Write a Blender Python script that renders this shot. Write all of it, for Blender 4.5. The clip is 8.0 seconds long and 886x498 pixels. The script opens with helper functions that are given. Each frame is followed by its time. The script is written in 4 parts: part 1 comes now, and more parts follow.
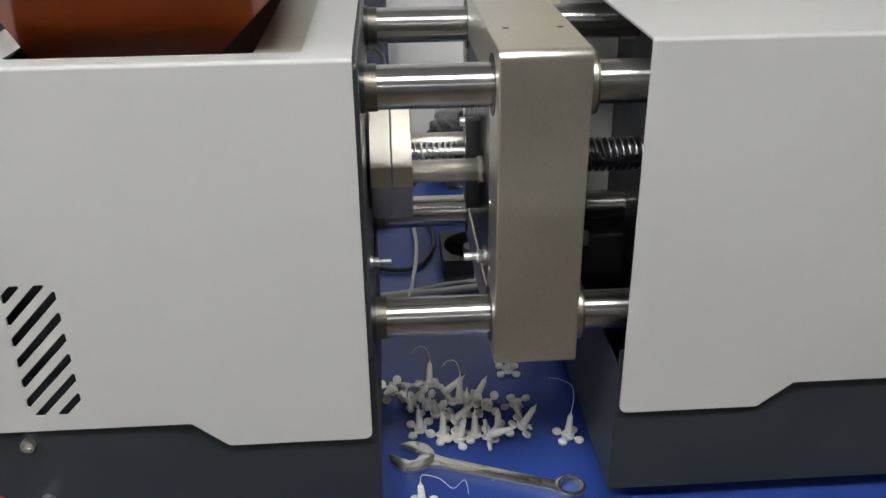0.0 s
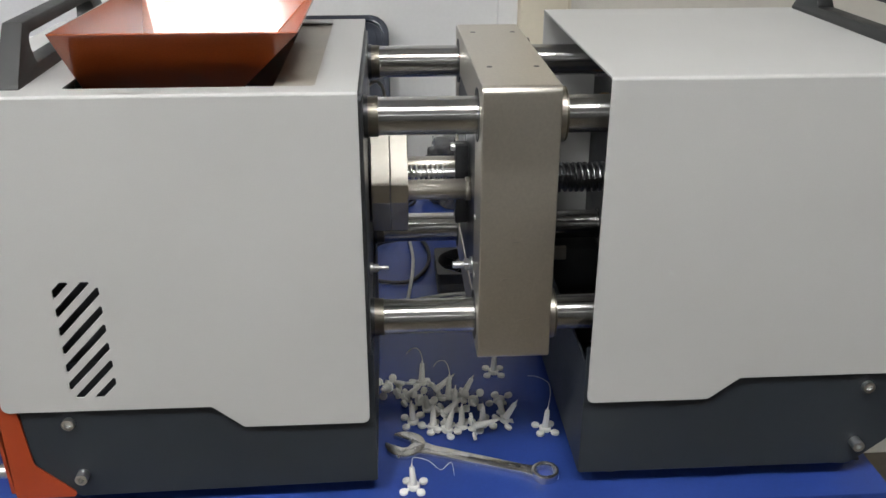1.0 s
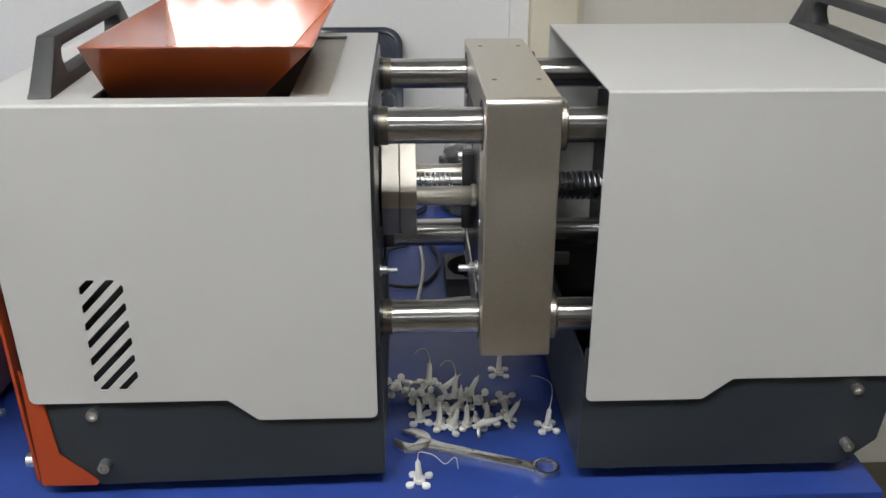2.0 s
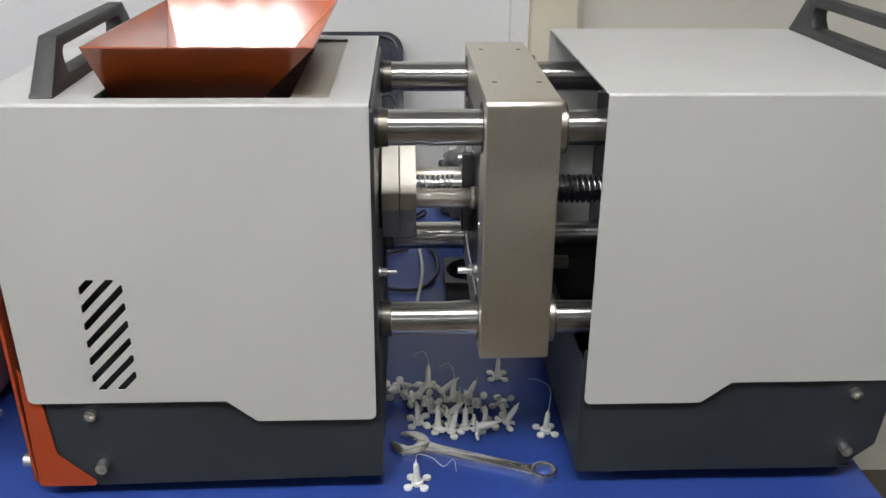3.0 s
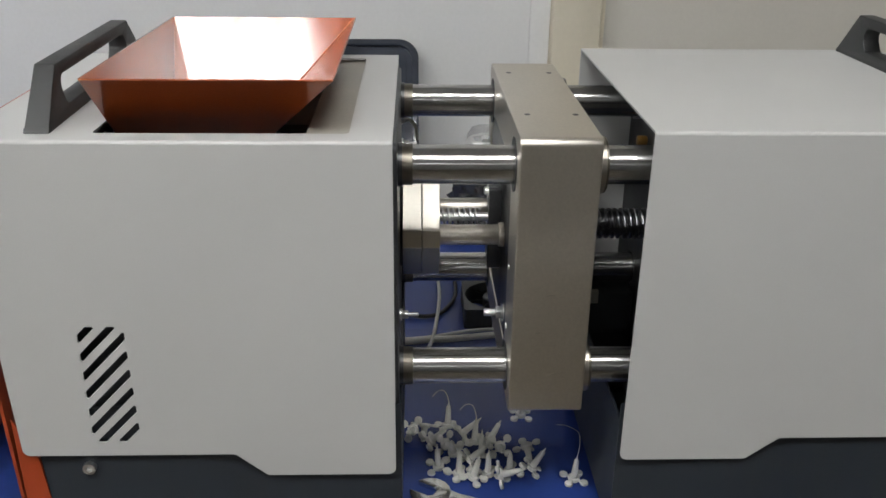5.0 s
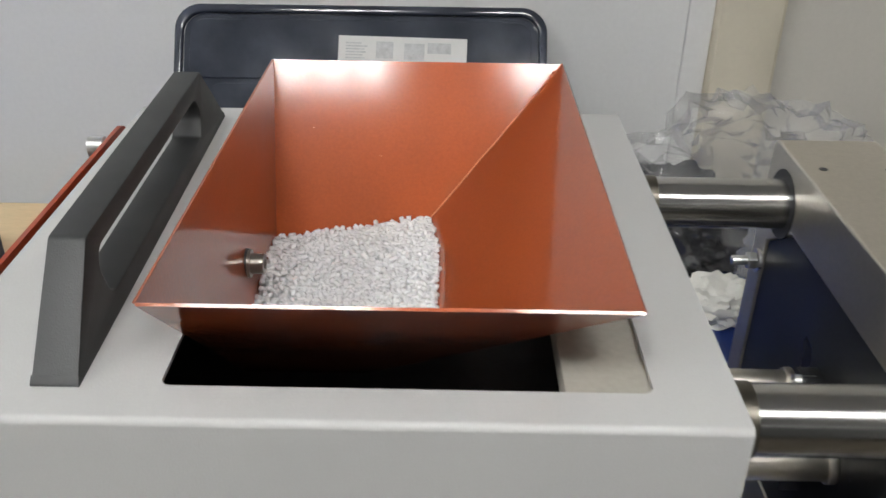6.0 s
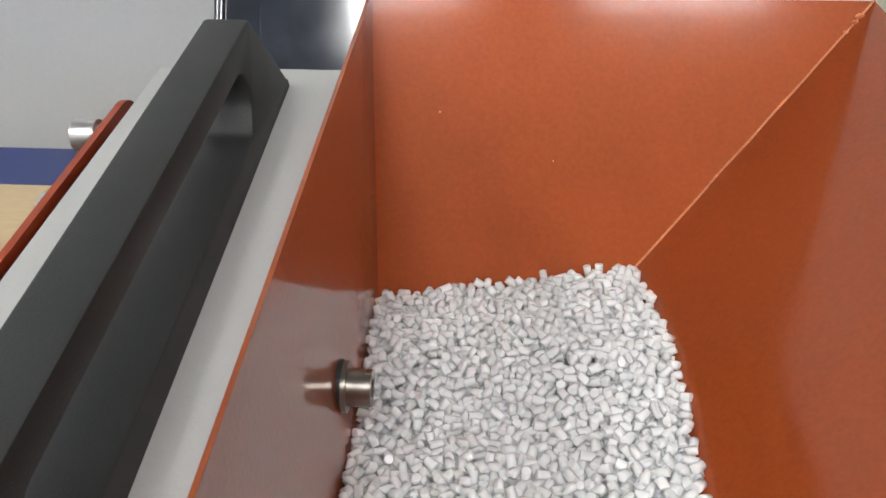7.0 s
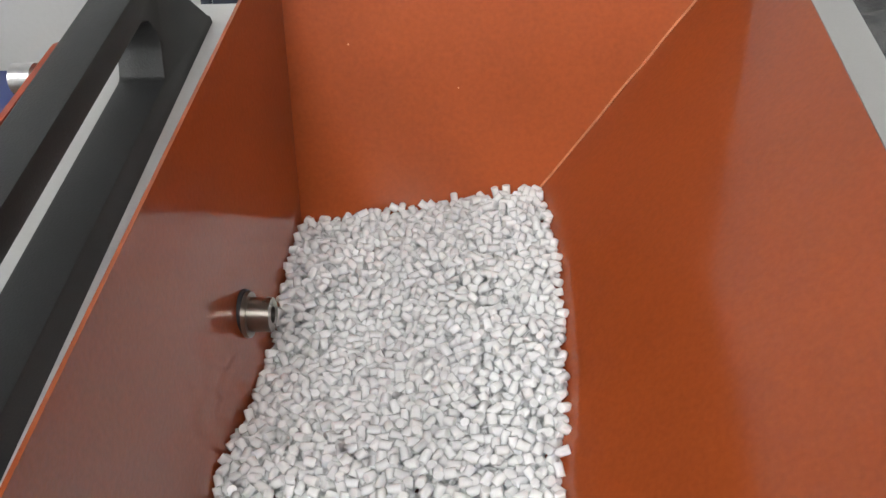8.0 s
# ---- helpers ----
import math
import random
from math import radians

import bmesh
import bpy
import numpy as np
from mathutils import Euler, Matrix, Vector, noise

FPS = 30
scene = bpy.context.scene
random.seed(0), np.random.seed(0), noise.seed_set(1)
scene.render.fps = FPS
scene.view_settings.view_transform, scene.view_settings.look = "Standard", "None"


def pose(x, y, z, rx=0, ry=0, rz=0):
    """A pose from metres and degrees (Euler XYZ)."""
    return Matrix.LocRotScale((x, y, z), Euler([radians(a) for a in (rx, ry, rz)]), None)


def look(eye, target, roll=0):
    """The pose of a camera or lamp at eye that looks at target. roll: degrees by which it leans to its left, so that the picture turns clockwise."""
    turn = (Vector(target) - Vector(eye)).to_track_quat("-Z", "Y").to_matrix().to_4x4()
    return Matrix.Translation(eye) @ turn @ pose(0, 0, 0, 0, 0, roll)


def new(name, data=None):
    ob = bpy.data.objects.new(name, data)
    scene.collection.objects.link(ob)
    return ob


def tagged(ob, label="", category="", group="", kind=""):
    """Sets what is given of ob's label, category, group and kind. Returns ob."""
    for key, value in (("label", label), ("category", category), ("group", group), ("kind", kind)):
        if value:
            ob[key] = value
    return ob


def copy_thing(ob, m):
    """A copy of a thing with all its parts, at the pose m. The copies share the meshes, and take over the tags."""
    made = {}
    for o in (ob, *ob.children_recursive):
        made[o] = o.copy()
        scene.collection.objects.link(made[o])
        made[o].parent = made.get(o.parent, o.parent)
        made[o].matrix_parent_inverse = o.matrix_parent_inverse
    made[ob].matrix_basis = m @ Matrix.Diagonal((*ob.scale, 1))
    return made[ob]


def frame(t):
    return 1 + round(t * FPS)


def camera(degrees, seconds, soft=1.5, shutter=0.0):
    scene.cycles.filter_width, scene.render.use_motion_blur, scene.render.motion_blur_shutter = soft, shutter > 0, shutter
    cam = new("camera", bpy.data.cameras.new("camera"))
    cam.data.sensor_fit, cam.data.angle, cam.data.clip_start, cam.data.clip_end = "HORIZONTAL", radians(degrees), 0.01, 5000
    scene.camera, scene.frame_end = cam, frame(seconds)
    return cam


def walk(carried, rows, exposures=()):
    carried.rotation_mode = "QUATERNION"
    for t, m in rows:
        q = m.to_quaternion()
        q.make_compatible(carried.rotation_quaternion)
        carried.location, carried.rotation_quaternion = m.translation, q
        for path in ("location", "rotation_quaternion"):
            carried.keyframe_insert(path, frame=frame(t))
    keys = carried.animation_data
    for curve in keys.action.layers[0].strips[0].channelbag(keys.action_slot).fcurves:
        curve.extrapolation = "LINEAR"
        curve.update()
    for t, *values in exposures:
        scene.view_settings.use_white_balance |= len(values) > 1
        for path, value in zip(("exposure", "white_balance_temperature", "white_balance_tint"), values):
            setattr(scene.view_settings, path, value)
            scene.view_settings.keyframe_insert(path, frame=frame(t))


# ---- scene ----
cam = camera(53.0, 8.0, shutter=0.1)
PATH = [
    (0, (0.0223, -0.5503, 0.5102), (0.0495, -0.1011, 0.2923), -0.68),
    (0.5, (0.0221, -0.5972, 0.5319), (0.0507, -0.1448, 0.3210), -0.45),
    (1, (0.0245, -0.6464, 0.5382), (0.0520, -0.1908, 0.3341), 0.04),
    (1.5, (0.0305, -0.6778, 0.5499), (0.0507, -0.2206, 0.3485), -0.14),
    (3, (0.0298, -0.6858, 0.5455), (0.0497, -0.2262, 0.3495), 0.49),
    (3.5, (0.0318, -0.6852, 0.5458), (0.0499, -0.2254, 0.3501), 0.44),
    (4, (0.0295, -0.6839, 0.5459), (0.0490, -0.2240, 0.3506), 0.54),
    (4.2, (0.0318, -0.6854, 0.5468), (0.0499, -0.2252, 0.3521), 0.44),
    (5.3, (-0.0091, -0.5395, 0.5753), (0.0073, -0.0829, 0.3722), 0.91),
    (5.5, (-0.0346, -0.4674, 0.5861), (-0.0182, -0.0130, 0.3782), 1.11),
    (5.7, (-0.0675, -0.3778, 0.5919), (-0.0546, 0.0696, 0.3690), 1.30),
    (5.9, (-0.0979, -0.2882, 0.5935), (-0.0939, 0.1504, 0.3536), 1.09),
    (6, (-0.1125, -0.2450, 0.5900), (-0.1140, 0.1885, 0.3425), 0.90),
    (6.2, (-0.1465, -0.1710, 0.5755), (-0.1635, 0.2600, 0.3245), 0.30),
    (6.5, (-0.1810, -0.0880, 0.5570), (-0.2035, 0.3035, 0.3076), -0.20),
    (6.75, (-0.1810, -0.0510, 0.5440), (-0.2060, 0.3370, 0.2740), -0.30),
    (7, (-0.1750, -0.0250, 0.5330), (-0.1996, 0.3494, 0.2599), -0.50),
    (7.5, (-0.1350, -0.0040, 0.5470), (-0.1830, 0.3290, 0.2300), -4.60),
    (8, (-0.1290, -0.0300, 0.5520), (-0.1738, 0.3345, 0.2130), -4.80),
]
EXPOSURES = [(0.0, 0.05), (1.5, 0.04), (3.0, 0.1), (4.2, 0.1), (5.4, -0.3), (6.0, -0.2), (6.6, -0.16), (7.4, -0.14), (8.0, -0.16)]
walk(cam, [(t, look(eye, target, roll)) for t, eye, target, roll in PATH], EXPOSURES)

# ---- light: ceiling fixtures of the room, and two added for fill ----
CEIL, FLOOR, BACK = 1.95, -0.77, 1.02
world = bpy.data.worlds.new("world")
scene.world = world
world.use_nodes = True
world.node_tree.nodes["Background"].inputs[0].default_value = (0.8, 0.9, 1.0, 1)
world.node_tree.nodes["Background"].inputs[1].default_value = 0.02
TUBE_GLOW = 77.0
# first two placed from reflections; last two are unseen fill lights, added
TROFFERS = [(-0.51, -0.98), (0.30, -0.98), (-0.9, -3.9), (-1.7, -0.98)]


# ---- materials ----
def material(name, color, rough=0.5, metal=0.0, vary=0.06, grain=400.0, bump=0.05, stain=8.0, stain_amount=0.06, coat=0.0, rough_vary=0.08, stretch=(1, 1, 1), island=0.0, spec=0.5):
    """Principled surface, varied at two scales (stain and grain)."""
    m = bpy.data.materials.new(name)
    m.use_nodes = True
    n, l = m.node_tree.nodes, m.node_tree.links
    b = n["Principled BSDF"]
    b.inputs["Metallic"].default_value = metal
    b.inputs["Coat Weight"].default_value = coat
    b.inputs["Specular IOR Level"].default_value = spec
    b.inputs["Coat Roughness"].default_value = 0.11
    b.inputs["Coat IOR"].default_value = 1.52
    co = n.new("ShaderNodeTexCoord")
    mp = n.new("ShaderNodeMapping")
    mp.inputs["Scale"].default_value = stretch
    l.new(co.outputs["Object"], mp.inputs["Vector"])
    big, small = n.new("ShaderNodeTexNoise"), n.new("ShaderNodeTexNoise")
    big.inputs["Scale"].default_value, big.inputs["Detail"].default_value = stain, 5
    small.inputs["Scale"].default_value, small.inputs["Detail"].default_value = grain, 3
    l.new(mp.outputs[0], big.inputs["Vector"])
    l.new(mp.outputs[0], small.inputs["Vector"])

    def scaled(out, amount):
        k = n.new("ShaderNodeMapRange")
        k.inputs["From Min"].default_value, k.inputs["From Max"].default_value = 0.25, 0.75
        k.inputs["To Min"].default_value, k.inputs["To Max"].default_value = 1 - amount, 1 + amount
        l.new(out, k.inputs["Value"])
        return k.outputs[0]

    def times(a, c):
        k = n.new("ShaderNodeMath")
        k.operation = "MULTIPLY"
        l.new(a, k.inputs[0])
        l.new(c, k.inputs[1])
        return k.outputs[0]

    f = times(scaled(big.outputs["Fac"], stain_amount), scaled(small.outputs["Fac"], vary))
    if island:
        g = n.new("ShaderNodeNewGeometry")
        k = n.new("ShaderNodeMapRange")
        k.inputs["To Min"].default_value, k.inputs["To Max"].default_value = 1 - island, 1 + island
        l.new(g.outputs["Random Per Island"], k.inputs["Value"])
        f = times(f, k.outputs[0])
    mix = n.new("ShaderNodeVectorMath")
    mix.operation = "SCALE"
    mix.inputs[0].default_value = color
    l.new(f, mix.inputs["Scale"])
    l.new(mix.outputs[0], b.inputs["Base Color"])
    r = n.new("ShaderNodeMapRange")
    r.inputs["From Min"].default_value, r.inputs["From Max"].default_value = 0.25, 0.75
    r.inputs["To Min"].default_value, r.inputs["To Max"].default_value = max(0.02, rough - rough_vary), min(1, rough + rough_vary)
    l.new(big.outputs["Fac"], r.inputs["Value"])
    l.new(r.outputs[0], b.inputs["Roughness"])
    if bump:
        bp = n.new("ShaderNodeBump")
        bp.inputs["Strength"].default_value, bp.inputs["Distance"].default_value = bump, 0.001
        l.new(small.outputs["Fac"], bp.inputs["Height"])
        l.new(bp.outputs[0], b.inputs["Normal"])
    return m


M = dict(
    cover=material("light_grey_powder_coat", (0.47, 0.47, 0.465), 0.42, vary=0.02, grain=900, bump=0.10, stain_amount=0.02),
    base=material("dark_grey_powder_coat", (0.019, 0.024, 0.031), 0.46, vary=0.08, grain=900, bump=0.12, stain_amount=0.08),
    orange=material("orange_powder_coat", (0.31, 0.045, 0.013), 0.36, vary=0.05, grain=1200, bump=0.06, stain=14, stain_amount=0.05),
    copper=material("copper_orange_paint", (0.285, 0.054, 0.011), 0.45, metal=0.15, vary=0.08, grain=600, bump=0.08, stain=9, stain_amount=0.12, coat=1.0, spec=0.1),
    blue=material("blue_table_laminate", (0.018, 0.043, 0.205), 0.34, vary=0.06, grain=300, bump=0.03, stain=6, stain_amount=0.12),
    wall=material("white_wall_paint", (0.80, 0.80, 0.795), 0.7, vary=0.02, grain=150, bump=0.03, stain=2, stain_amount=0.03),
    # for unseen walls: darkened so that they bounce less light
    wall_low_bounce=material("dark_unseen_wall", (0.20, 0.20, 0.20), 0.8, vary=0.03, stain=2, stain_amount=0.1),
    wall_warm=material("warm_grey_wall_paint", (0.66, 0.63, 0.57), 0.7, vary=0.02, grain=150, bump=0.08, stain=2, stain_amount=0.03),
    cream=material("cream_pilaster_paint", (0.72, 0.66, 0.53), 0.55, vary=0.02, grain=150, bump=0.05, stain=3, stain_amount=0.05),
    chrome=material("polished_steel_rod", (0.50, 0.50, 0.49), 0.27, metal=1.0, vary=0.01, grain=500, bump=0.0, stain=12, stain_amount=0.02, rough_vary=0.008),
    steel=material("brushed_nickel_plate", (0.69, 0.65, 0.585), 0.40, metal=1.0, vary=0.05, grain=420, bump=0.06, stain=9, stain_amount=0.05, rough_vary=0.06),
    mould=material("polished_mould_steel", (0.54, 0.515, 0.46), 0.30, metal=1.0, vary=0.02, grain=300, bump=0.0, stain=30, stain_amount=0.05, rough_vary=0.03),
    zinc=material("zinc_plated_bolt", (0.78, 0.78, 0.78), 0.33, metal=1.0, vary=0.06, grain=500, bump=0.03, stain=90, stain_amount=0.08),
    bronze=material("oiled_bronze_collar", (0.15, 0.138, 0.115), 0.42, metal=1.0, vary=0.06, grain=400, bump=0.03, stain=50, stain_amount=0.15),
    flange=material("oiled_steel_flange", (0.40, 0.37, 0.32), 0.34, metal=1.0, vary=0.06, grain=400, bump=0.03, stain=50, stain_amount=0.15),
    black=material("black_plastic", (0.022, 0.023, 0.025), 0.5, vary=0.1, grain=700, bump=0.12, stain=20, stain_amount=0.1),
    handle=material("charcoal_plastic_handle", (0.021, 0.022, 0.0228), 0.52, vary=0.1, grain=1400, bump=0.14, stain=25, stain_amount=0.08),
    darksteel=material("blackened_steel", (0.06, 0.062, 0.066), 0.34, metal=0.7, vary=0.1, grain=400, bump=0.05, stain=20, stain_amount=0.15),
    # dark plates, also the sheets that stand for shade inside the cover
    plate=material("dark_plate_and_shade", (0.075, 0.080, 0.088), 0.4, metal=0.3, vary=0.08, grain=500, bump=0.05, stain=15, stain_amount=0.15),
    white=material("white_plastic", (0.72, 0.71, 0.67), 0.42, vary=0.03, grain=300, bump=0.02, stain=60, stain_amount=0.04),
    pellet=material("white_plastic_pellets", (0.93, 0.95, 0.945), 0.15, vary=0.02, grain=800, bump=0.02, stain=40, stain_amount=0.02, island=0.05),
    cable_white=material("white_cable_sheath", (0.55, 0.55, 0.52), 0.45, vary=0.03, stain=30, stain_amount=0.08),
    cable_black=material("black_cable_sheath", (0.018, 0.018, 0.02), 0.45, vary=0.05, stain=30, stain_amount=0.1),
    tray=material("navy_black_glossy_plastic", (0.040, 0.046, 0.062), 0.09, vary=0.05, grain=60, bump=0.035, stain=16, stain_amount=0.35, rough_vary=0.05),
    paper=material("white_paper_label", (0.74, 0.73, 0.71), 0.6, vary=0.02, grain=200, stain=20, stain_amount=0.03),
    ink=material("grey_print", (0.42, 0.42, 0.43), 0.7, vary=0.1, grain=900, stain=120, stain_amount=0.35),
    ink_pale=material("pale_grey_print", (0.56, 0.56, 0.56), 0.7, vary=0.1, grain=900, stain=120, stain_amount=0.2),
    maroon=material("dark_maroon_paint", (0.17, 0.050, 0.042), 0.3, vary=0.06, stain=6, stain_amount=0.12),
    ply=material("birch_plywood", (0.60, 0.46, 0.28), 0.55, vary=0.08, grain=120, bump=0.04, stain=10, stain_amount=0.10, stretch=(1, 8, 1)),
    ply_edge=material("plywood_edge", (0.26, 0.16, 0.08), 0.7, vary=0.1, grain=150, stain=15, stain_amount=0.2, stretch=(1, 1, 14)),
    floor=material("oak_laminate_floor", (0.10, 0.082, 0.06), 0.45, vary=0.1, grain=60, bump=0.05, stain=5, stain_amount=0.2, stretch=(1, 7, 1)),
    ceiling=material("white_ceiling", (0.8, 0.8, 0.79), 0.8, vary=0.02, grain=80, stain=2, stain_amount=0.03),
    yellow=material("yellow_cable_gland", (0.28, 0.15, 0.035), 0.4, vary=0.05, stain=60, stain_amount=0.1),
    seam=material("pale_orange_weld", (0.62, 0.23, 0.11), 0.35, metal=0.3, vary=0.1, stain=200, stain_amount=0.2),
    dusty=material("dusty_beige_metal", (0.40, 0.38, 0.33), 0.5, metal=0.25, vary=0.06, grain=300, stain=25, stain_amount=0.12),
    dull=material("dull_stainless_steel", (0.30, 0.28, 0.25), 0.32, metal=1.0, vary=0.06, stain=90, stain_amount=0.12),
    screw=material("oiled_dark_steel_screw", (0.16, 0.16, 0.17), 0.38, metal=1.0, vary=0.06, stain=40, stain_amount=0.15),
    wrench=material("chrome_plated_steel", (0.80, 0.79, 0.75), 0.22, metal=1.0, vary=0.03, grain=300, bump=0.0, stain=60, stain_amount=0.12),
    skirting=material("grey_skirting", (0.3, 0.29, 0.28), 0.6, vary=0.05),
)


def emitter(name, color, strength):
    m = bpy.data.materials.new(name)
    m.use_nodes = True
    b = m.node_tree.nodes["Principled BSDF"]
    b.inputs["Base Color"].default_value = (0.8, 0.8, 0.8, 1)
    b.inputs["Emission Color"].default_value = (*color, 1)
    b.inputs["Emission Strength"].default_value = strength
    return m


def clear_film(name, tint, gloss, cover, shine=0.4):
    """Thin crumpled film: mostly transparent, with a glossy and a milky share."""
    m = bpy.data.materials.new(name)
    m.use_nodes = True
    n, l = m.node_tree.nodes, m.node_tree.links
    n.remove(n["Principled BSDF"])
    out = n["Material Output"]
    tr, gl, di = n.new("ShaderNodeBsdfTransparent"), n.new("ShaderNodeBsdfGlossy"), n.new("ShaderNodeBsdfDiffuse")
    tr.inputs[0].default_value = (0.985, 0.985, 0.985, 1)
    gl.inputs["Roughness"].default_value = 0.12
    di.inputs[0].default_value = (*tint, 1)
    a, c = n.new("ShaderNodeMixShader"), n.new("ShaderNodeMixShader")
    fr = n.new("ShaderNodeFresnel")
    fr.inputs[0].default_value = 1.5
    k = n.new("ShaderNodeMath")
    k.operation = "MULTIPLY_ADD"
    k.inputs[1].default_value, k.inputs[2].default_value = shine, gloss
    l.new(fr.outputs[0], k.inputs[0])
    a.inputs[0].default_value = cover
    l.new(tr.outputs[0], a.inputs[1])
    l.new(di.outputs[0], a.inputs[2])
    l.new(k.outputs[0], c.inputs[0])
    l.new(a.outputs[0], c.inputs[1])
    l.new(gl.outputs[0], c.inputs[2])
    l.new(c.outputs[0], out.inputs[0])
    return m


# turned rods: fine rings round the axis spread the highlights along it
for key in ("chrome",):
    n, l = M[key].node_tree.nodes, M[key].node_tree.links
    tg = n.new("ShaderNodeTangent")
    tg.direction_type, tg.axis = "RADIAL", "X"
    l.new(tg.outputs[0], n["Principled BSDF"].inputs["Tangent"])
    n["Principled BSDF"].inputs["Anisotropic"].default_value = 0.93
    n["Principled BSDF"].inputs["Anisotropic Rotation"].default_value = 0.25
pb = M["pellet"].node_tree.nodes["Principled BSDF"]
pb.inputs["Subsurface Weight"].default_value = 1.0
pb.inputs["Subsurface Radius"].default_value = (1.0, 1.0, 0.95)
pb.inputs["Subsurface Scale"].default_value = 0.0035
M["lamp"] = emitter("lamp_tube", (0.995, 1.0, 0.985), TUBE_GLOW)
M["film"] = clear_film("clear_plastic_film", (0.92, 0.92, 0.92), 0.0, 0.13)
M["film_dark"] = clear_film("smoky_plastic_film", (0.035, 0.035, 0.04), 0.06, 0.75)
M["film_guard"] = clear_film("clear_guard_sheet", (0.7, 0.7, 0.7), 0.0, 0.022, 0.12)


# ---- mesh helpers ----
def empty(name, place=(0, 0, 0)):
    ob = new(name)
    ob.empty_display_size = 0.02
    ob.location = place
    return ob


def smooth(bm, angle=35):
    bmesh.ops.recalc_face_normals(bm, faces=bm.faces[:])
    bm.normal_update()
    for f in bm.faces:
        f.smooth = True
    for e in bm.edges:
        if len(e.link_faces) == 2 and e.calc_face_angle(0) > radians(angle):
            e.smooth = False


def part(name, bm, mat, parent=None, label="", flat=False):
    """Links a bmesh as one mesh under its parent; flat: faces along the axes keep their own shading."""
    smooth(bm)
    if flat:
        bm.normal_update()
        for f in bm.faces:
            if max(abs(c) for c in f.normal) > 0.99 or (flat == "broad" and f.calc_area() > 0.0004):
                f.smooth = False
    bmesh.ops.recalc_face_normals(bm, faces=bm.faces[:])
    me = bpy.data.meshes.new(name)
    bm.to_mesh(me)
    bm.free()
    for k in mat if isinstance(mat, (list, tuple)) else [mat]:
        me.materials.append(k)
    ob = new(name, me)
    if parent is not None:
        ob.parent = parent
        ob.matrix_parent_inverse = Matrix.Identity(4)
        up, off = parent, Vector((0, 0, 0))
        while up is not None:
            off += up.location
            up = up.parent
        ob.location = -off
    if label:
        tagged(ob, label)
    return ob


def box(lo, hi, bevel=0.0, seg=2, bm=None):
    bm = bm or bmesh.new()
    made = bmesh.ops.create_cube(bm, size=1.0)["verts"]
    for v in made:
        v.co = Vector([lo[i] + (v.co[i] + 0.5) * (hi[i] - lo[i]) for i in range(3)])
    if bevel:
        edges = list({e for v in made for e in v.link_edges})
        bmesh.ops.bevel(bm, geom=edges, offset=bevel, segments=seg, affect="EDGES", profile=0.5)
    return bm


def rod(a, b, r, seg=32, bevel=0.0, r2=None, bm=None):
    bm = bm or bmesh.new()
    a, b = Vector(a), Vector(b)
    d = b - a
    made = bmesh.ops.create_cone(bm, cap_ends=True, segments=seg, radius1=r, radius2=r if r2 is None else r2, depth=d.length)["verts"]
    m = Matrix.Translation((a + b) / 2) @ d.to_track_quat("Z", "Y").to_matrix().to_4x4()
    bmesh.ops.transform(bm, matrix=m, verts=made)
    if bevel:
        rim = [e for e in {e for v in made for e in v.link_edges} if len(e.link_faces) == 2 and e.calc_face_angle(0) > 1.0]
        bmesh.ops.bevel(bm, geom=rim, offset=bevel, segments=2, affect="EDGES", profile=0.5)
    return bm


def ring(a, b, r_out, r_in, seg=36, bm=None):
    """A tube from a to b with a bore."""
    bm = bm or bmesh.new()
    a, b = Vector(a), Vector(b)
    q = (b - a).to_track_quat("Z", "Y").to_matrix()
    loops = []
    for c, r in ((a, r_in), (a, r_out), (b, r_out), (b, r_in)):
        loops.append([bm.verts.new(c + q @ Vector((r * math.cos(2 * math.pi * i / seg), r * math.sin(2 * math.pi * i / seg), 0))) for i in range(seg)])
    for k in range(4):
        p, s = loops[k], loops[(k + 1) % 4]
        for i in range(seg):
            bm.faces.new((p[i], p[(i + 1) % seg], s[(i + 1) % seg], s[i]))
    return bm


def plate(outer, holes, place, thick, bm=None):
    """A flat sheet: outline and holes in (u, v); place(u, v) gives the point; thick is the vector of its thickness."""
    own = bmesh.new()
    for loop in [outer, *holes]:
        vs = [own.verts.new(place(u, v)) for u, v in loop]
        for i in range(len(vs)):
            own.edges.new((vs[i], vs[(i + 1) % len(vs)]))
    bmesh.ops.triangle_fill(own, use_beauty=True, use_dissolve=True, edges=own.edges[:])
    got = bmesh.ops.extrude_face_region(own, geom=own.faces[:])
    bmesh.ops.translate(own, vec=Vector(thick), verts=[g for g in got["geom"] if isinstance(g, bmesh.types.BMVert)])
    bmesh.ops.recalc_face_normals(own, faces=own.faces[:])
    if bm is None:
        return own
    me = bpy.data.meshes.new("joined")
    own.to_mesh(me)
    own.free()
    bm.from_mesh(me)
    bpy.data.meshes.remove(me)
    return bm


def rounded(points, radii, seg=5):
    """A polygon with rounded corners."""
    out = []
    n = len(points)
    for i, p in enumerate(points):
        r = radii[i] if isinstance(radii, (list, tuple)) else radii
        p, a, b = Vector(p), Vector(points[i - 1]), Vector(points[(i + 1) % n])
        if not r:
            out.append(tuple(p))
            continue
        da, db = (a - p).normalized(), (b - p).normalized()
        half = math.acos(max(-1, min(1, da.dot(db)))) / 2
        back = r / math.tan(half)
        s, e = p + da * back, p + db * back
        c = p + (da + db).normalized() * (r / math.sin(half))
        for k in range(seg + 1):
            q = s.lerp(e, k / seg)
            out.append(tuple(c + (q - c).normalized() * r))
    return out


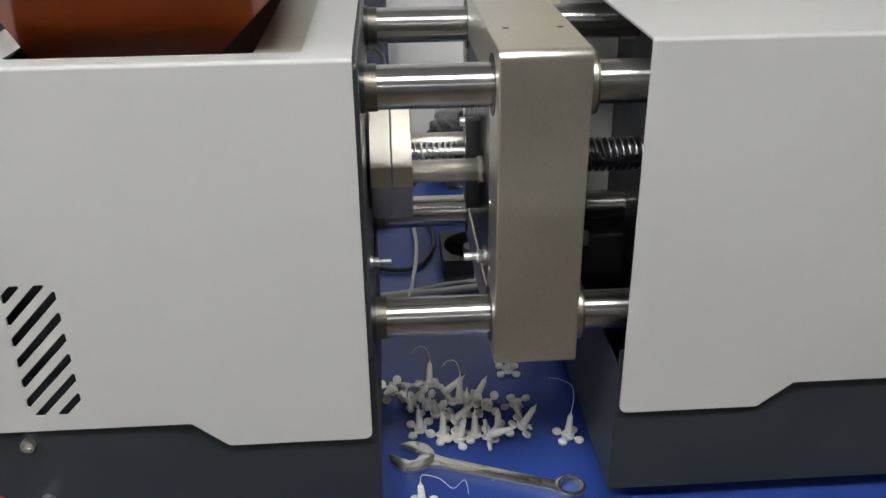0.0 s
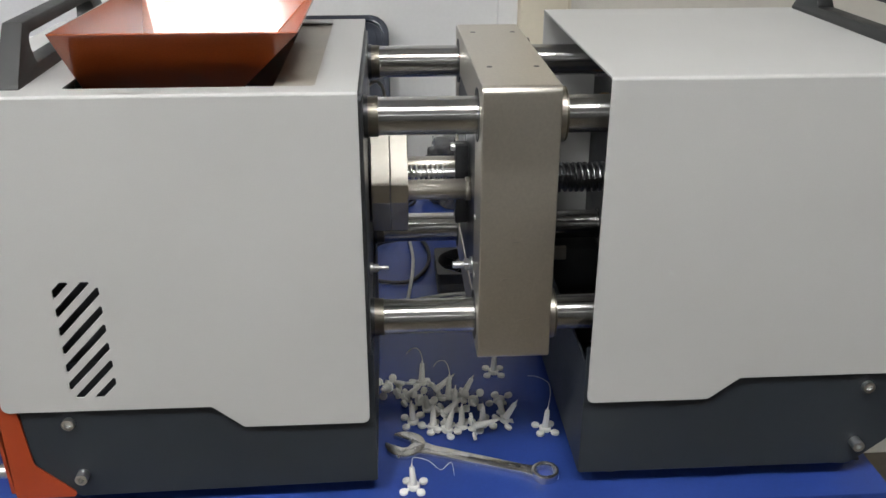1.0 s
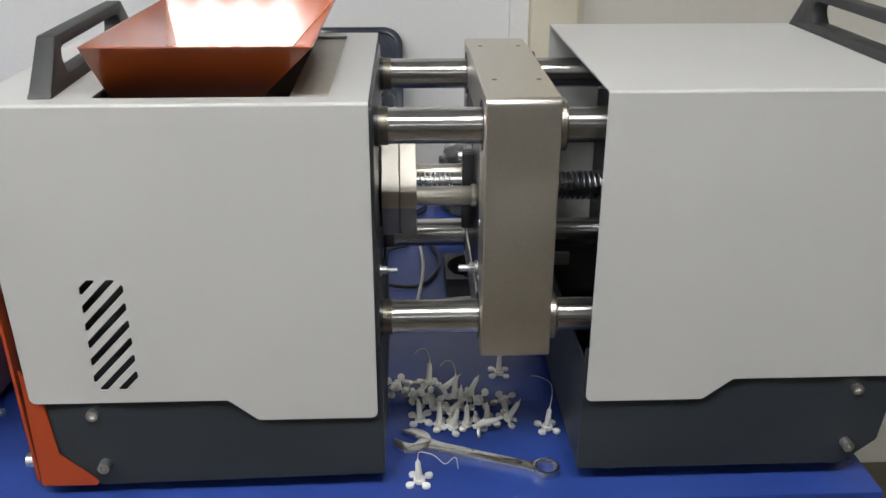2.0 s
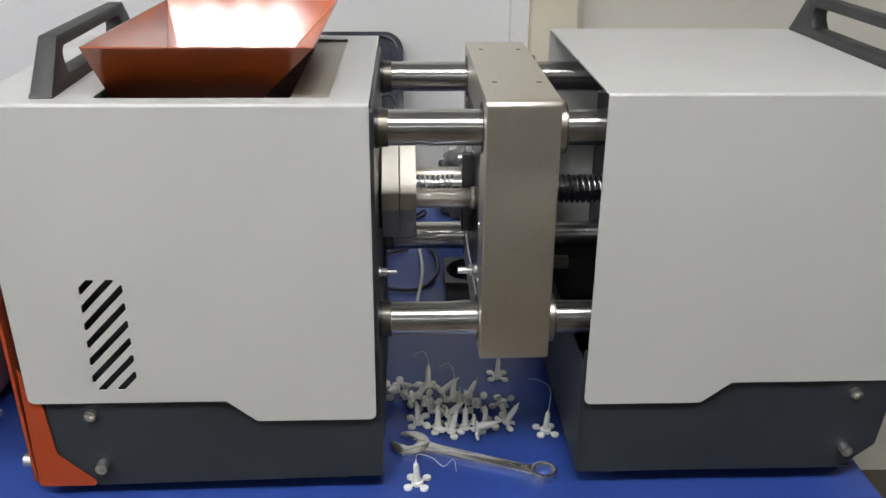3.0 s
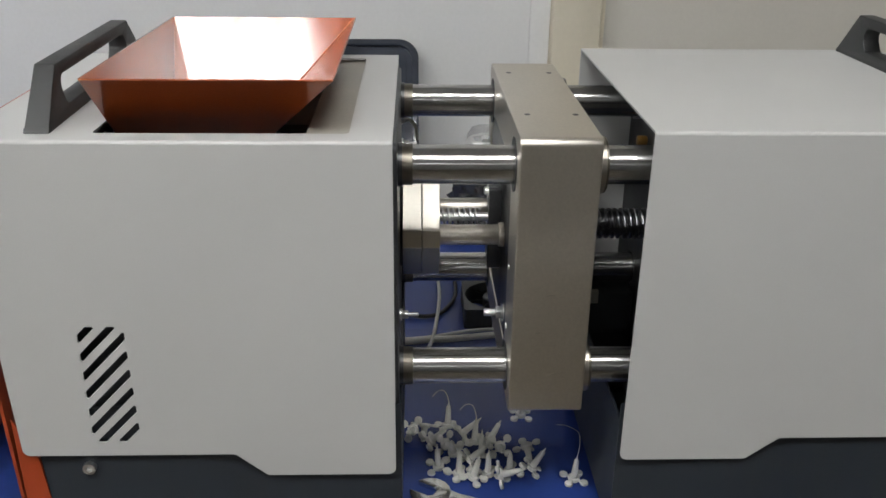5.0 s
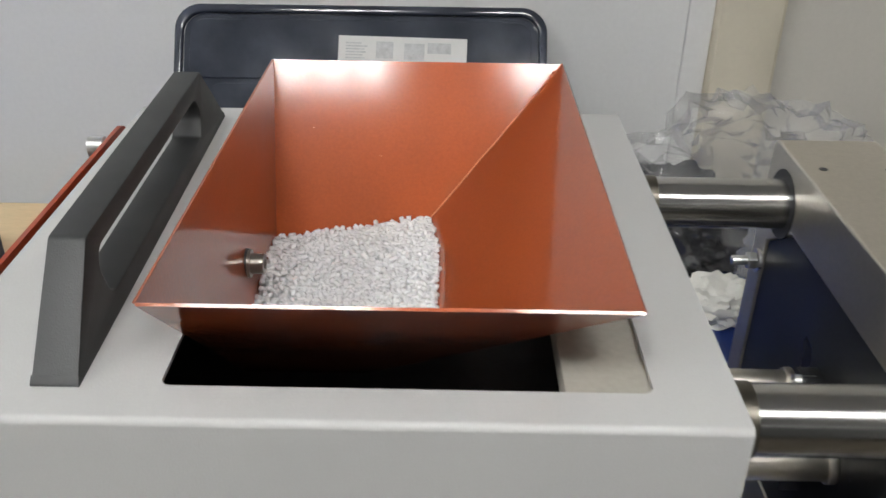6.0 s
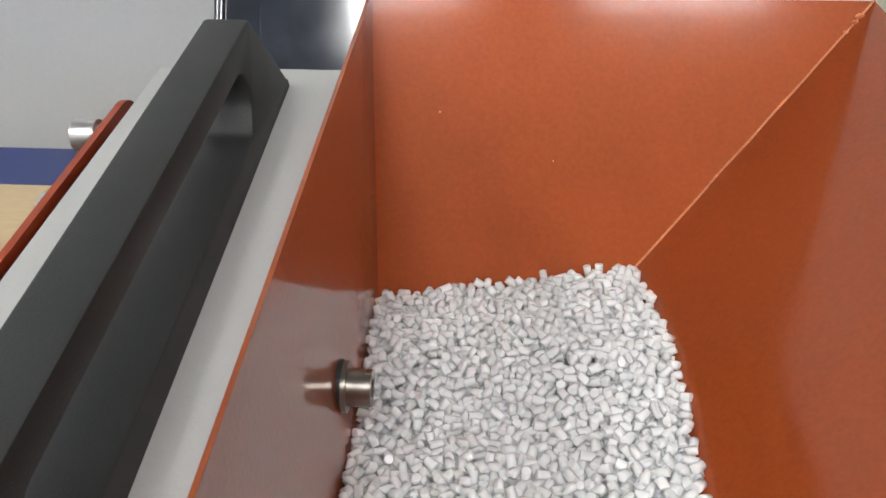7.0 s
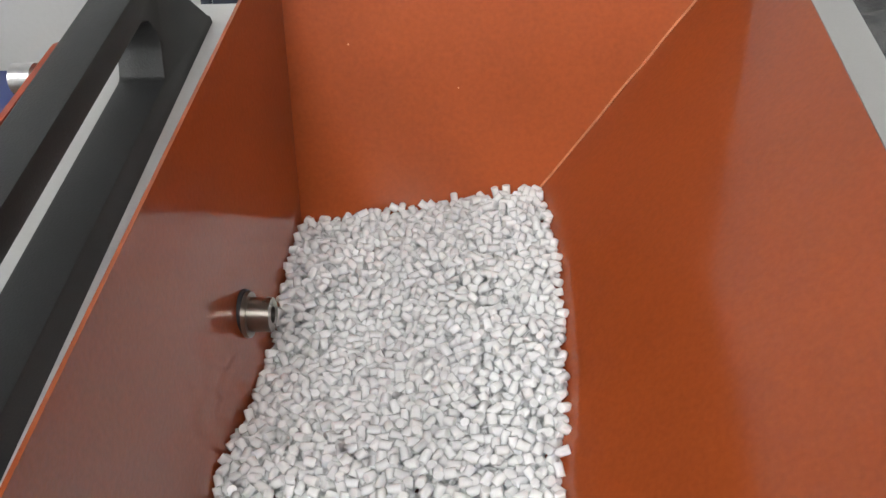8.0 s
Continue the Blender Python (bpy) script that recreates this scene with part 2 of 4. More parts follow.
def clip(poly, nx, ny, d):
    """The part of a polygon where nx*u + ny*v <= d."""
    out = []
    for i, p in enumerate(poly):
        q = poly[(i + 1) % len(poly)]
        sp, sq = nx * p[0] + ny * p[1] - d, nx * q[0] + ny * q[1] - d
        if sp <= 0:
            out.append(p)
        if sp * sq < 0:
            k = sp / (sp - sq)
            out.append((p[0] + k * (q[0] - p[0]), p[1] + k * (q[1] - p[1])))
    return out


def tube(points, r, seg=8, bm=None, steps=6, taper=None):
    """A smooth tube through points (Catmull-Rom)."""
    bm = bm or bmesh.new()
    ps = [Vector(p) for p in points]
    ps = [2 * ps[0] - ps[1]] + ps + [2 * ps[-1] - ps[-2]]
    path = []
    for i in range(1, len(ps) - 2):
        for k in range(steps):
            t = k / steps
            a, b, c, d = ps[i - 1], ps[i], ps[i + 1], ps[i + 2]
            path.append(0.5 * ((2 * b) + (c - a) * t + (2 * a - 5 * b + 4 * c - d) * t * t + (3 * b - a - 3 * c + d) * t ** 3))
    path.append(ps[-2])
    loops = []
    for i, p in enumerate(path):
        d = path[min(i + 1, len(path) - 1)] - path[max(i - 1, 0)]
        q = d.to_track_quat("Z", "Y").to_matrix()
        rr = r if taper is None else r + (taper - r) * i / (len(path) - 1)
        loops.append([bm.verts.new(p + q @ Vector((rr * math.cos(2 * math.pi * j / seg), rr * math.sin(2 * math.pi * j / seg), 0))) for j in range(seg)])
    for p, s in zip(loops, loops[1:]):
        for j in range(seg):
            bm.faces.new((p[j], p[(j + 1) % seg], s[(j + 1) % seg], s[j]))
    bm.faces.new(loops[0])
    bm.faces.new(loops[-1])
    return bm


def cap_bolt(parent, base, way, r=0.005, h=0.005, name="bolt", washer=0.0, mat="zinc"):
    """A socket-head bolt whose head stands on base and points along way."""
    base, way = Vector(base), Vector(way).normalized()
    top = base + way * (h + washer)
    bm = ring(base + way * washer, top, r, r * 0.5, 24)
    rod(base + way * washer, top - way * h * 0.55, r * 0.52, 12, bm=bm)
    head = part(name, bm, M[mat], parent, "socket head bolt")
    if washer:
        part("washer", ring(base, base + way * washer, r * 1.35, r * 0.4, 24), M[mat], head)
    return head


def hex_stud(parent, base, tip, r=0.0032, nut=0.0062):
    """A threaded stud with a hexagon nut and a washer."""
    base, tip = Vector(base), Vector(tip)
    d = (tip - base).normalized()
    stud = part("stud", rod(base, tip, r, 14, 0.0006), M["zinc"], parent, "zinc-plated threaded stud")
    part("nut", rod(base + d * 0.002, base + d * 0.0075, nut, 6, 0.0006), M["zinc"], stud)
    part("washer", rod(base, base + d * 0.002, nut * 1.3, 24), M["zinc"], stud)
    return stud


def structure(ob, label, category):
    return tagged(ob, label, category, kind="structure")


# ---- the room ----
structure(part("floor", box((-2.6, -4.6, FLOOR - 0.05), (2.6, 1.1, FLOOR)), M["floor"]), "oak laminate floor beside the table", "floor")
structure(part("ceiling", box((-2.6, -4.6, CEIL), (2.6, 1.1, CEIL + 0.05)), M["ceiling"]), "plain white ceiling", "ceiling")
structure(part("wall_north", box((-2.6, BACK, FLOOR), (0.2255, BACK + 0.08, CEIL)), M["wall"]), "white painted wall panel behind the table", "wall")
structure(part("wall_north_east", box((0.3605, BACK + 0.006, FLOOR), (2.6, BACK + 0.086, CEIL)), M["wall_warm"]), "warm grey painted wall beside the pilaster", "wall")
# out of view; south and east are made dark to weaken the bounce light
structure(part("wall_south", box((-2.6, -4.68, FLOOR), (2.6, -4.6, CEIL)), M["wall_low_bounce"]), "plain painted wall out of view", "wall")
structure(part("wall_west", box((-2.68, -4.6, FLOOR), (-2.6, 1.1, CEIL)), M["wall"]), "plain painted wall out of view", "wall")
structure(part("wall_east", box((2.6, -4.6, FLOOR), (2.68, 1.1, CEIL)), M["wall_low_bounce"]), "unseen wall darkened to cut bounce light", "wall")
structure(part("trim", box((0.2265, BACK - 0.003, FLOOR), (0.2625, BACK + 0.07, CEIL), 0.0015), M["wall"]), "white trim strip beside the cream pilaster", "trim")
structure(part("pilaster", box((0.2635, BACK - 0.030, FLOOR), (0.3505, BACK + 0.07, CEIL), 0.004), M["cream"]), "cream painted pilaster on the wall", "pilaster")
structure(part("trim", box((0.3510, BACK - 0.012, FLOOR), (0.360, BACK + 0.07, CEIL), 0.001), M["cream"]), "narrow cream bead of the pilaster", "trim")



def troffer(x, y):
    """A square recessed ceiling light: frame, four tubes along y, white reflectors between."""
    light = empty("ceiling_light", (x, y, CEIL))
    part("reflector", box((x - 0.30, y - 0.30, CEIL - 0.004), (x + 0.30, y + 0.30, CEIL - 0.001)), M["ceiling"], light)
    bm = bmesh.new()
    for a, b in (((-0.30, -0.30), (0.30, -0.285)), ((-0.30, 0.285), (0.30, 0.30)), ((-0.30, -0.285), (-0.285, 0.285)), ((0.285, -0.285), (0.30, 0.285))):
        box((x + a[0], y + a[1], CEIL - 0.035), (x + b[0], y + b[1], CEIL - 0.004), bm=bm)
    part("frame", bm, M["ceiling"], light)
    for k in (-0.172, -0.057, 0.057, 0.172):
        part("tube", box((x + k - 0.019, y - 0.245, CEIL - 0.028), (x + k + 0.019, y + 0.245, CEIL - 0.010), 0.005), M["lamp"], light, "glowing white lamp tube")
    return tagged(light, "square white ceiling light with four glowing tubes", "ceiling light", "ceiling lights of the room")


for x, y in TROFFERS:
    troffer(x, y)

# ---- the table ----
table = empty("table", (-0.3, 0.4, FLOOR))
part("tabletop", box((-1.35, -0.0175, -0.03), (0.4795, 0.890, 0.0), 0.0015), M["blue"], table, "glossy blue laminate tabletop")
for x in (-1.3, 0.41):
    for y in (0.03, 0.80):
        part("leg", box((x, y, FLOOR), (x + 0.05, y + 0.05, -0.03), 0.002), M["base"], table)
tagged(table, "work table with a glossy blue top", "table")

# ---- the injection machine ----
TOP_L, TOP_R, DEPTH = 0.377, 0.385, 0.312
XL, XB = -0.3145, -0.3070
ROD_Y, ROD_Z = (0.0435, 0.2455), (0.1655, 0.346)
ROD_R = 0.0154
machine = empty("injection_moulding_machine", (0.05, 0.15, 0.0))
tagged(machine, "desktop injection moulding machine with grey covers and dark base", "machine")



def holed_sheet(x0, x1):
    """A black sheet across the cover, with bores for the rods and the screw."""
    r = ROD_R + 0.002
    rings = [[(y + r * math.cos(2 * math.pi * i / 24), z + r * math.sin(2 * math.pi * i / 24)) for i in range(24)] for y in ROD_Y for z in ROD_Z]
    rings.append([(0.1455 + 0.016 * math.cos(2 * math.pi * i / 24), 0.2555 + 0.016 * math.sin(2 * math.pi * i / 24)) for i in range(24)])
    return plate([(0.010, 0.03), (DEPTH - 0.010, 0.03), (DEPTH - 0.010, TOP_R - 0.012), (0.010, TOP_R - 0.012)], rings, lambda u, v: Vector((x0, u, v)), (x1 - x0, 0, 0))


# vent slots, clipped from slanted strips
slots = []
for k in range(8):
    z0 = 0.2155 - 0.017 * k
    s = [(-0.27, z0 - 0.0227 - 0.0041), (-0.18, z0 + 0.070 - 0.0041), (-0.18, z0 + 0.070 + 0.0041), (-0.27, z0 - 0.0227 + 0.0041)]
    for nx, ny, d in ((-1, 0.012, 0.2482 + 0.012 * 0.17), (1, 0.012, -0.2100 + 0.012 * 0.17), (0, 1, 0.2275), (0, -1, -0.1195)):
        s = clip(s, nx, ny, d) if s else s
    if s and len(s) > 2:
        slots.append(rounded(s, 0.0011, 3))

T = 0.0018
BEND = 0.003


def cover(x0, x1, low, step_x, step_z, top, holes, top_holes, flip):
    """A bent sheet cover: front with a stepped lower edge, rounded bend, top and back."""
    a, b = (x0, x1) if not flip else (x1, x0)
    out = [(a, step_z), (step_x[0], step_z), (step_x[1], low), (b, low), (b, top - BEND), (a, top - BEND)]
    bm = plate(rounded(out, [0.006, 0.004, 0.004, 0.006, 0, 0]), holes, lambda u, v: Vector((u, 0, v)), (0, T, 0))
    plate([(x0, BEND), (x1, BEND), (x1, DEPTH), (x0, DEPTH)], top_holes, lambda u, v: Vector((u, v, top)), (0, 0, -T), bm)
    plate([(x0, step_z), (x1, step_z), (x1, top - T), (x0, top - T)], [], lambda u, v: Vector((u, DEPTH, v)), (0, -T, 0), bm)
    rows = []
    for k in range(9):
        an = math.pi / 2 * k / 8
        y, z = BEND - BEND * math.cos(an), top - BEND + BEND * math.sin(an)
        rows.append([bm.verts.new((x, y, z)) for x in (x0, x1)])
    for p, q in zip(rows, rows[1:]):
        bm.faces.new((p[0], p[1], q[1], q[0]))
    inner = []
    for k in range(9):
        an = math.pi / 2 * k / 8
        y, z = BEND - (BEND - T) * math.cos(an), top - BEND + (BEND - T) * math.sin(an)
        inner.append([bm.verts.new((x, y, z)) for x in (x0, x1)])
    for p, q in zip(inner, inner[1:]):
        bm.faces.new((p[0], p[1], q[1], q[0]))
    for side in (0, 1):
        for p, q, r, s in zip(rows, rows[1:], inner, inner[1:]):
            bm.faces.new((p[side], q[side], s[side], r[side]))
    bmesh.ops.remove_doubles(bm, verts=bm.verts[:], dist=0.00002)
    return bm


opening = rounded([(-0.2200, 0.0205), (-0.0325, 0.0205), (-0.0325, 0.294), (-0.2200, 0.294)], 0.004)
def flare(bm):
    """The machine's end stands a little out towards the top."""
    for v in bm.verts:
        if v.co.x < XL + 0.012:
            v.co.x += (XB - XL) * (TOP_L - v.co.z) / (TOP_L - 0.085)
    return bm


part("cover", flare(cover(XL, 0.0, 0.085, (-0.1335, -0.1075), 0.1065, TOP_L, slots, [opening], False)), M["cover"], machine, "light grey powder-coated sheet cover with slanted vent slots", True)
part("cover", cover(0.190, 0.505, 0.0975, (0.3241, 0.2974), 0.1184, TOP_R, [], [], True), M["cover"], machine, "light grey powder-coated sheet cover", True)

# end plates of the left cover, and dark sheets for the shade inside
part("side_panel", flare(box((XL, 0.002, 0.11), (XL + 0.002, DEPTH - 0.002, TOP_L - 0.003))), M["cover"], machine)
# upright sheet and floor sheet added: their dark colour stands for inner shade
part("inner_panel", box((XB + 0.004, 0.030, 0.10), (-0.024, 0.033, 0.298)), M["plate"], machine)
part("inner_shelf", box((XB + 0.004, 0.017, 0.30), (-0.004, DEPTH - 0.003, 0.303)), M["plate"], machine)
part("feed_plate", box((-0.0655, 0.010, 0.362), (-0.006, DEPTH - 0.003, 0.3735), 0.0006), M["dusty"], machine, "dusty beige metal plate below the cover opening")
part("side_panel", box((0.503, 0.002, 0.06), (0.505, DEPTH - 0.002, TOP_R - 0.003)), M["cover"], machine)
part("inner_panel", box((0.330, 0.009, 0.03), (0.334, DEPTH - 0.009, TOP_R - 0.004)), M["black"], machine)
part("bulkhead", holed_sheet(0.247, 0.250), M["black"], machine, "black bulkhead inside the cover")

# bases: folded dark sheet, standing on feet
LOW = 0.0185


def base(x0, x1, mirror):
    if mirror:
        out = [(x0, LOW), (x1 - 0.030, LOW), (x1, LOW + 0.026), (x1 + 0.012, 0.15), (x0, 0.15)]
        rad = [0.002, 0.01, 0.006, 0, 0.002]
    else:
        out = [(x0 + 0.034, LOW - 0.005), (x1, LOW), (x1, 0.15), (x0 - 0.005, 0.15), (x0, LOW + 0.03)]
        rad = [0.006, 0.002, 0.002, 0, 0.006]
    bm = plate(rounded(out, rad), [], lambda u, v: Vector((u, 0.0055, v)), (0, 0.002, 0))
    plate(rounded(out, rad), [], lambda u, v: Vector((u, DEPTH - 0.006, v)), (0, 0.002, 0), bm)
    box((x0 + 0.02, 0.008, LOW), (x1 - 0.02, DEPTH - 0.007, LOW + 0.002), bm=bm)
    return bm


part("base", base(-0.294, 0.005, False), M["base"], machine, "dark grey folded sheet base", True)
part("base", base(0.188, 0.474, True), M["base"], machine, "dark grey folded sheet base", True)
part("base_end", box((0.003, 0.008, LOW), (0.005, DEPTH - 0.006, 0.15)), M["base"], machine)
part("base_end", plate([(0.008, LOW), (DEPTH - 0.006, LOW), (DEPTH - 0.006, 0.133), (0.008, 0.133)], [], lambda u, v: Vector((0.188, u, v)), (0.002, 0, 0)), M["base"], machine)
for x in (-0.25, -0.035, 0.225, 0.45):
    for y in (0.04, 0.27):
        part("foot", rod((x, y, 0.0), (x, y, LOW + 0.001), 0.014, 24, 0.002, 0.011), M["black"], machine, "black rubber foot")

for x, z in ((-0.2568, 0.0915), (-0.2528, 0.0375), (0.4441, 0.1025), (0.4437, 0.0425)):
    cap_bolt(machine, (x, 0.0055, z), (0, -1, 0), 0.0053, 0.0095 if z < 0.05 else 0.0045)

# orange end plate with a folded rim
end_out = rounded([(0.004, LOW), (DEPTH - 0.009, LOW), (DEPTH - 0.009, TOP_L - 0.006), (0.004, TOP_L - 0.006)], [0.002, 0.004, 0.013, 0.004], 6)
end_in = rounded([(0.008, LOW + 0.01), (DEPTH - 0.012, LOW + 0.01), (DEPTH - 0.012, TOP_L - 0.009), (0.008, TOP_L - 0.009)], [0.002, 0.004, 0.011, 0.004], 6)
orange = part("end_plate", flare(plate(end_out, [], lambda u, v: Vector((XL - 0.0125, u, v)), (0.002, 0, 0))), M["orange"], machine, "orange powder-coated end plate")
part("rim", flare(plate(end_out, [end_in], lambda u, v: Vector((XL - 0.0105, u, v)), (0.0008, 0, 0))), M["orange"], orange)
for y0, y1 in ((0.012, 0.130), (0.138, 0.278)):
    part("inner_lip", flare(box((XL - 0.0065, y0, TOP_L - 0.016), (XL - 0.005, y1, TOP_L - 0.009), 0.0004)), M["orange"], orange)
toe = [(XB - 0.0070, LOW - 0.004), (-0.262, LOW - 0.004), (-0.262, LOW + 0.001), (-0.293, LOW + 0.031), (-0.298, 0.106), (XB - 0.0070, 0.14)]
part("toe", plate(rounded(toe, [0.002, 0.003, 0.002, 0.008, 0, 0]), [], lambda u, v: Vector((u, 0.0035, v)), (0, 0.0015, 0)), M["orange"], orange)
for x, y, z in ((XB + 0.0025, 0.022, 0.031), (XL, 0.2795, 0.362)):
    part("shank", rod((x - 0.0105, y, z), (x - 0.018, y, z), 0.0040, 16), M["zinc"], orange)
    cap_bolt(orange, (x - 0.0175, y, z), (-1, 0, 0), 0.0065, 0.0095)

# fixed plate at the injection end


def holed_plate(x0, x1, y0, y1, z0, z1, r):
    circles = [[(y + r * math.cos(2 * math.pi * i / 32), z + r * math.sin(2 * math.pi * i / 32)) for i in range(32)] for y in ROD_Y for z in ROD_Z]
    out = rounded([(y0, z0), (y1, z0), (y1, z1), (y0, z1)], [0.004, 0.004, 0.006, 0.006])
    bm = plate(out, circles, lambda u, v: Vector((x0, u, v)), (x1 - x0, 0, 0))
    edges = [e for e in bm.edges if len(e.link_faces) == 2 and e.calc_face_angle(0) > 1.2 and abs(e.verts[0].co.x - e.verts[1].co.x) < 1e-5]
    bmesh.ops.bevel(bm, geom=edges, offset=0.0012, segments=2, affect="EDGES", profile=0.5)
    return bm


part("fixed_platen", holed_plate(-0.022, 0.003, 0.0095, 0.279, 0.11, 0.372, 0.0165), M["plate"], machine, "dark steel platen of the injection end", True)


def pocketed_platen(x0, xm, x1, y0, y1, z0, z1, r):
    """A thick platen with rod bores and a wide pocket in its left face."""
    out = rounded([(y0, z0), (y1, z0), (y1, z1), (y0, z1)], [0.004, 0.004, 0.006, 0.006])
    bores = [[(y + r * math.cos(2 * math.pi * i / 32), z + r * math.sin(2 * math.pi * i / 32)) for i in range(32)] for y in ROD_Y for z in ROD_Z]
    pocket = rounded([(0.070, 0.1745), (0.222, 0.1745), (0.256, 0.1965), (0.256, 0.315), (0.222, 0.337), (0.070, 0.337), (0.058, 0.319), (0.058, 0.1925)], 0.004, 3)
    bm = plate(out, [*bores, pocket], lambda u, v: Vector((x0, u, v)), (xm - x0, 0, 0))
    plate(out, bores, lambda u, v: Vector((xm, u, v)), (x1 - xm, 0, 0), bm)
    edges = [e for e in bm.edges if len(e.link_faces) == 2 and e.calc_face_angle(0) > 1.2 and any(abs(e.verts[0].co.x - k) < 1e-5 and abs(e.verts[1].co.x - k) < 1e-5 for k in (x0, x1))]
    bmesh.ops.bevel(bm, geom=edges, offset=0.0012, segments=2, affect="EDGES", profile=0.5)
    return bm


platen = part("moving_platen", pocketed_platen(0.0935, 0.1000, 0.1552, 0.0078, 0.277, 0.1410, 0.3772, 0.0172), M["steel"], machine, "thick brushed nickel-plated moving platen with a pocket", True)
# nearly flush dark sheet: its colour stands for the shade of a deep pocket
part("pocket_plate", plate(rounded([(0.0705, 0.1752), (0.2216, 0.1752), (0.2553, 0.197), (0.2553, 0.3145), (0.2216, 0.3363), (0.0705, 0.3363), (0.0587, 0.3187), (0.0587, 0.1928)], 0.004, 3), [], lambda u, v: Vector((0.0951, u, v)), (0.0045, 0, 0)), M["darksteel"], platen, "dark sheet standing for the shade in the pocket")
for x in (0.1062, 0.1450):
    for y in (0.076, 0.2288):
        part("screw_hole", rod((x, y, 0.3768), (x, y, 0.37745), 0.0024, 16), M["darksteel"], platen)
for y, z in ((0.046, 0.257), (0.047, 0.202), (0.150, 0.160)):
    part("screw", rod((0.0925, y, z), (0.0937, y, z), 0.0026, 16, 0.0004), M["zinc"], platen)

for y in ROD_Y:
    for z in ROD_Z:
        bar = part("tie_rod", rod((-0.01, y, z), (0.325, y, z), ROD_R, 48), M["chrome"], machine, "polished steel tie rod")
        part("collar", ring((0.003, y, z), (0.0065, y, z), ROD_R + 0.0018, ROD_R - 0.001, 40), M["darksteel"], bar)
        part("sleeve", ring((0.0065, y, z), (0.0145, y, z), ROD_R + 0.0008, ROD_R - 0.001, 40), M["bronze"], bar, "oil-stained bronze sleeve")
        part("bushing", ring((0.0930, y, z), (0.0945, y, z), ROD_R + 0.0062, ROD_R - 0.001, 40), M["black"], bar, "dark rubber wiper ring")
        flange = part("flange", ring((0.1552, y, z), (0.1622, y, z), ROD_R + 0.0072, ROD_R - 0.001, 40), M["flange"], bar, "oil-stained steel flange bushing")
        part("lip", ring((0.1622, y, z), (0.1640, y, z), ROD_R + 0.0066, ROD_R - 0.001, 40), M["bronze"], flange)

# mould halves: truncated diamonds, polished
CY, CZ = 0.1455, 0.2583


def mould_half(x0, x1, half, cut):
    o = half
    c = cut
    pts = [(-o, -c), (-c, -o - 0.005), (c, -o - 0.005), (o, -c), (o, c), (c, o), (-c, o), (-o, c)]
    bm = plate([(CY + a, CZ + b) for a, b in pts], [], lambda u, v: Vector((x0, u, v)), (x1 - x0, 0, 0))
    bmesh.ops.bevel(bm, geom=[e for e in bm.edges if len(e.link_faces) == 2 and e.calc_face_angle(0) > 0.5], offset=0.0006, segments=2, affect="EDGES", profile=0.5)
    return bm


fixed_half = part("mould_half", mould_half(0.0055, 0.0222, 0.0455, 0.0082), M["mould"], machine, "polished steel mould half on the fixed platen", "broad")
part("backing_plate", box((0.003, 0.118, 0.225), (0.0055, 0.173, 0.292), 0.0005), M["darksteel"], fixed_half)
moving_half = part("mould_half", mould_half(0.0226, 0.0385, 0.0455, 0.0082), M["mould"], machine, "polished steel mould half carried by the moving platen", "broad")
for y in (0.112, 0.179):
    part("pillar", rod((0.038, y, CZ), (0.098, y, CZ), 0.0092, 28, 0.0006), M["steel"], moving_half, "turned steel pillar")
    part("pillar_foot", rod((0.0905, y, CZ), (0.0955, y, CZ), 0.0108, 28, 0.0006), M["steel"], moving_half)
part("ejector_rod", rod((0.038, CY, CZ + 0.004), (0.098, CY, CZ + 0.004), 0.004, 16), M["zinc"], moving_half)
helix = [(0.0405 + 0.0007 * i, CY + 0.0072 * math.cos(i * 0.9), CZ + 0.004 + 0.0072 * math.sin(i * 0.9)) for i in range(52)]
part("spring", tube(helix, 0.0011, 6, steps=2), M["zinc"], moving_half, "bright steel ejector spring")
part("slide_plate", box((0.0835, 0.137, 0.214), (0.0977, 0.154, 0.291), 0.0008), M["darksteel"], moving_half, "dark slotted ejector plate")
part("slide_bolt", rod((0.0795, 0.1455, 0.2875), (0.092, 0.1455, 0.2875), 0.0036, 16, 0.0005), M["zinc"], moving_half)

hex_stud(machine, (0.0950, 0.086, 0.194), (0.0775, 0.086, 0.194))
hex_stud(machine, (0.0935, 0.262, 0.296), (0.076, 0.262, 0.296))
hex_stud(machine, (0.003, 0.075, 0.198), (0.0195, 0.075, 0.198), 0.0018, 0.0042)
hex_stud(machine, (0.003, 0.262, 0.296), (0.019, 0.262, 0.296), 0.0026, 0.0046)

# lead screw and drive behind the moving platen
bm = rod((0.155, CY, 0.2555), (0.325, CY, 0.2555), 0.0116, 28)
thread = [(0.157 + 0.00042 * i, CY + 0.0128 * math.cos(i * 0.48), 0.2555 + 0.0128 * math.sin(i * 0.48)) for i in range(395)]
tube(thread, 0.0019, 8, bm, 1)
part("lead_screw", bm, M["screw"], machine, "oiled black lead screw")
part("screw_nut", rod((0.155, CY, 0.2555), (0.166, CY, 0.2555), 0.024, 32, 0.001), M["darksteel"], machine)
part("drive_box", box((0.182, 0.218, 0.03), (0.2465, 0.300, 0.147), 0.002), M["black"], machine, "black drive housing inside the cover")
part("drive_bracket", box((0.188, 0.2155, 0.136), (0.2095, 0.2215, 0.1505), 0.0008), M["dusty"], machine, "grey metal bracket on the drive housing")
part("rear_plate", box((0.300, 0.012, 0.13), (0.328, 0.300, 0.376), 0.002), M["plate"], machine, "dark rear plate inside the cover")
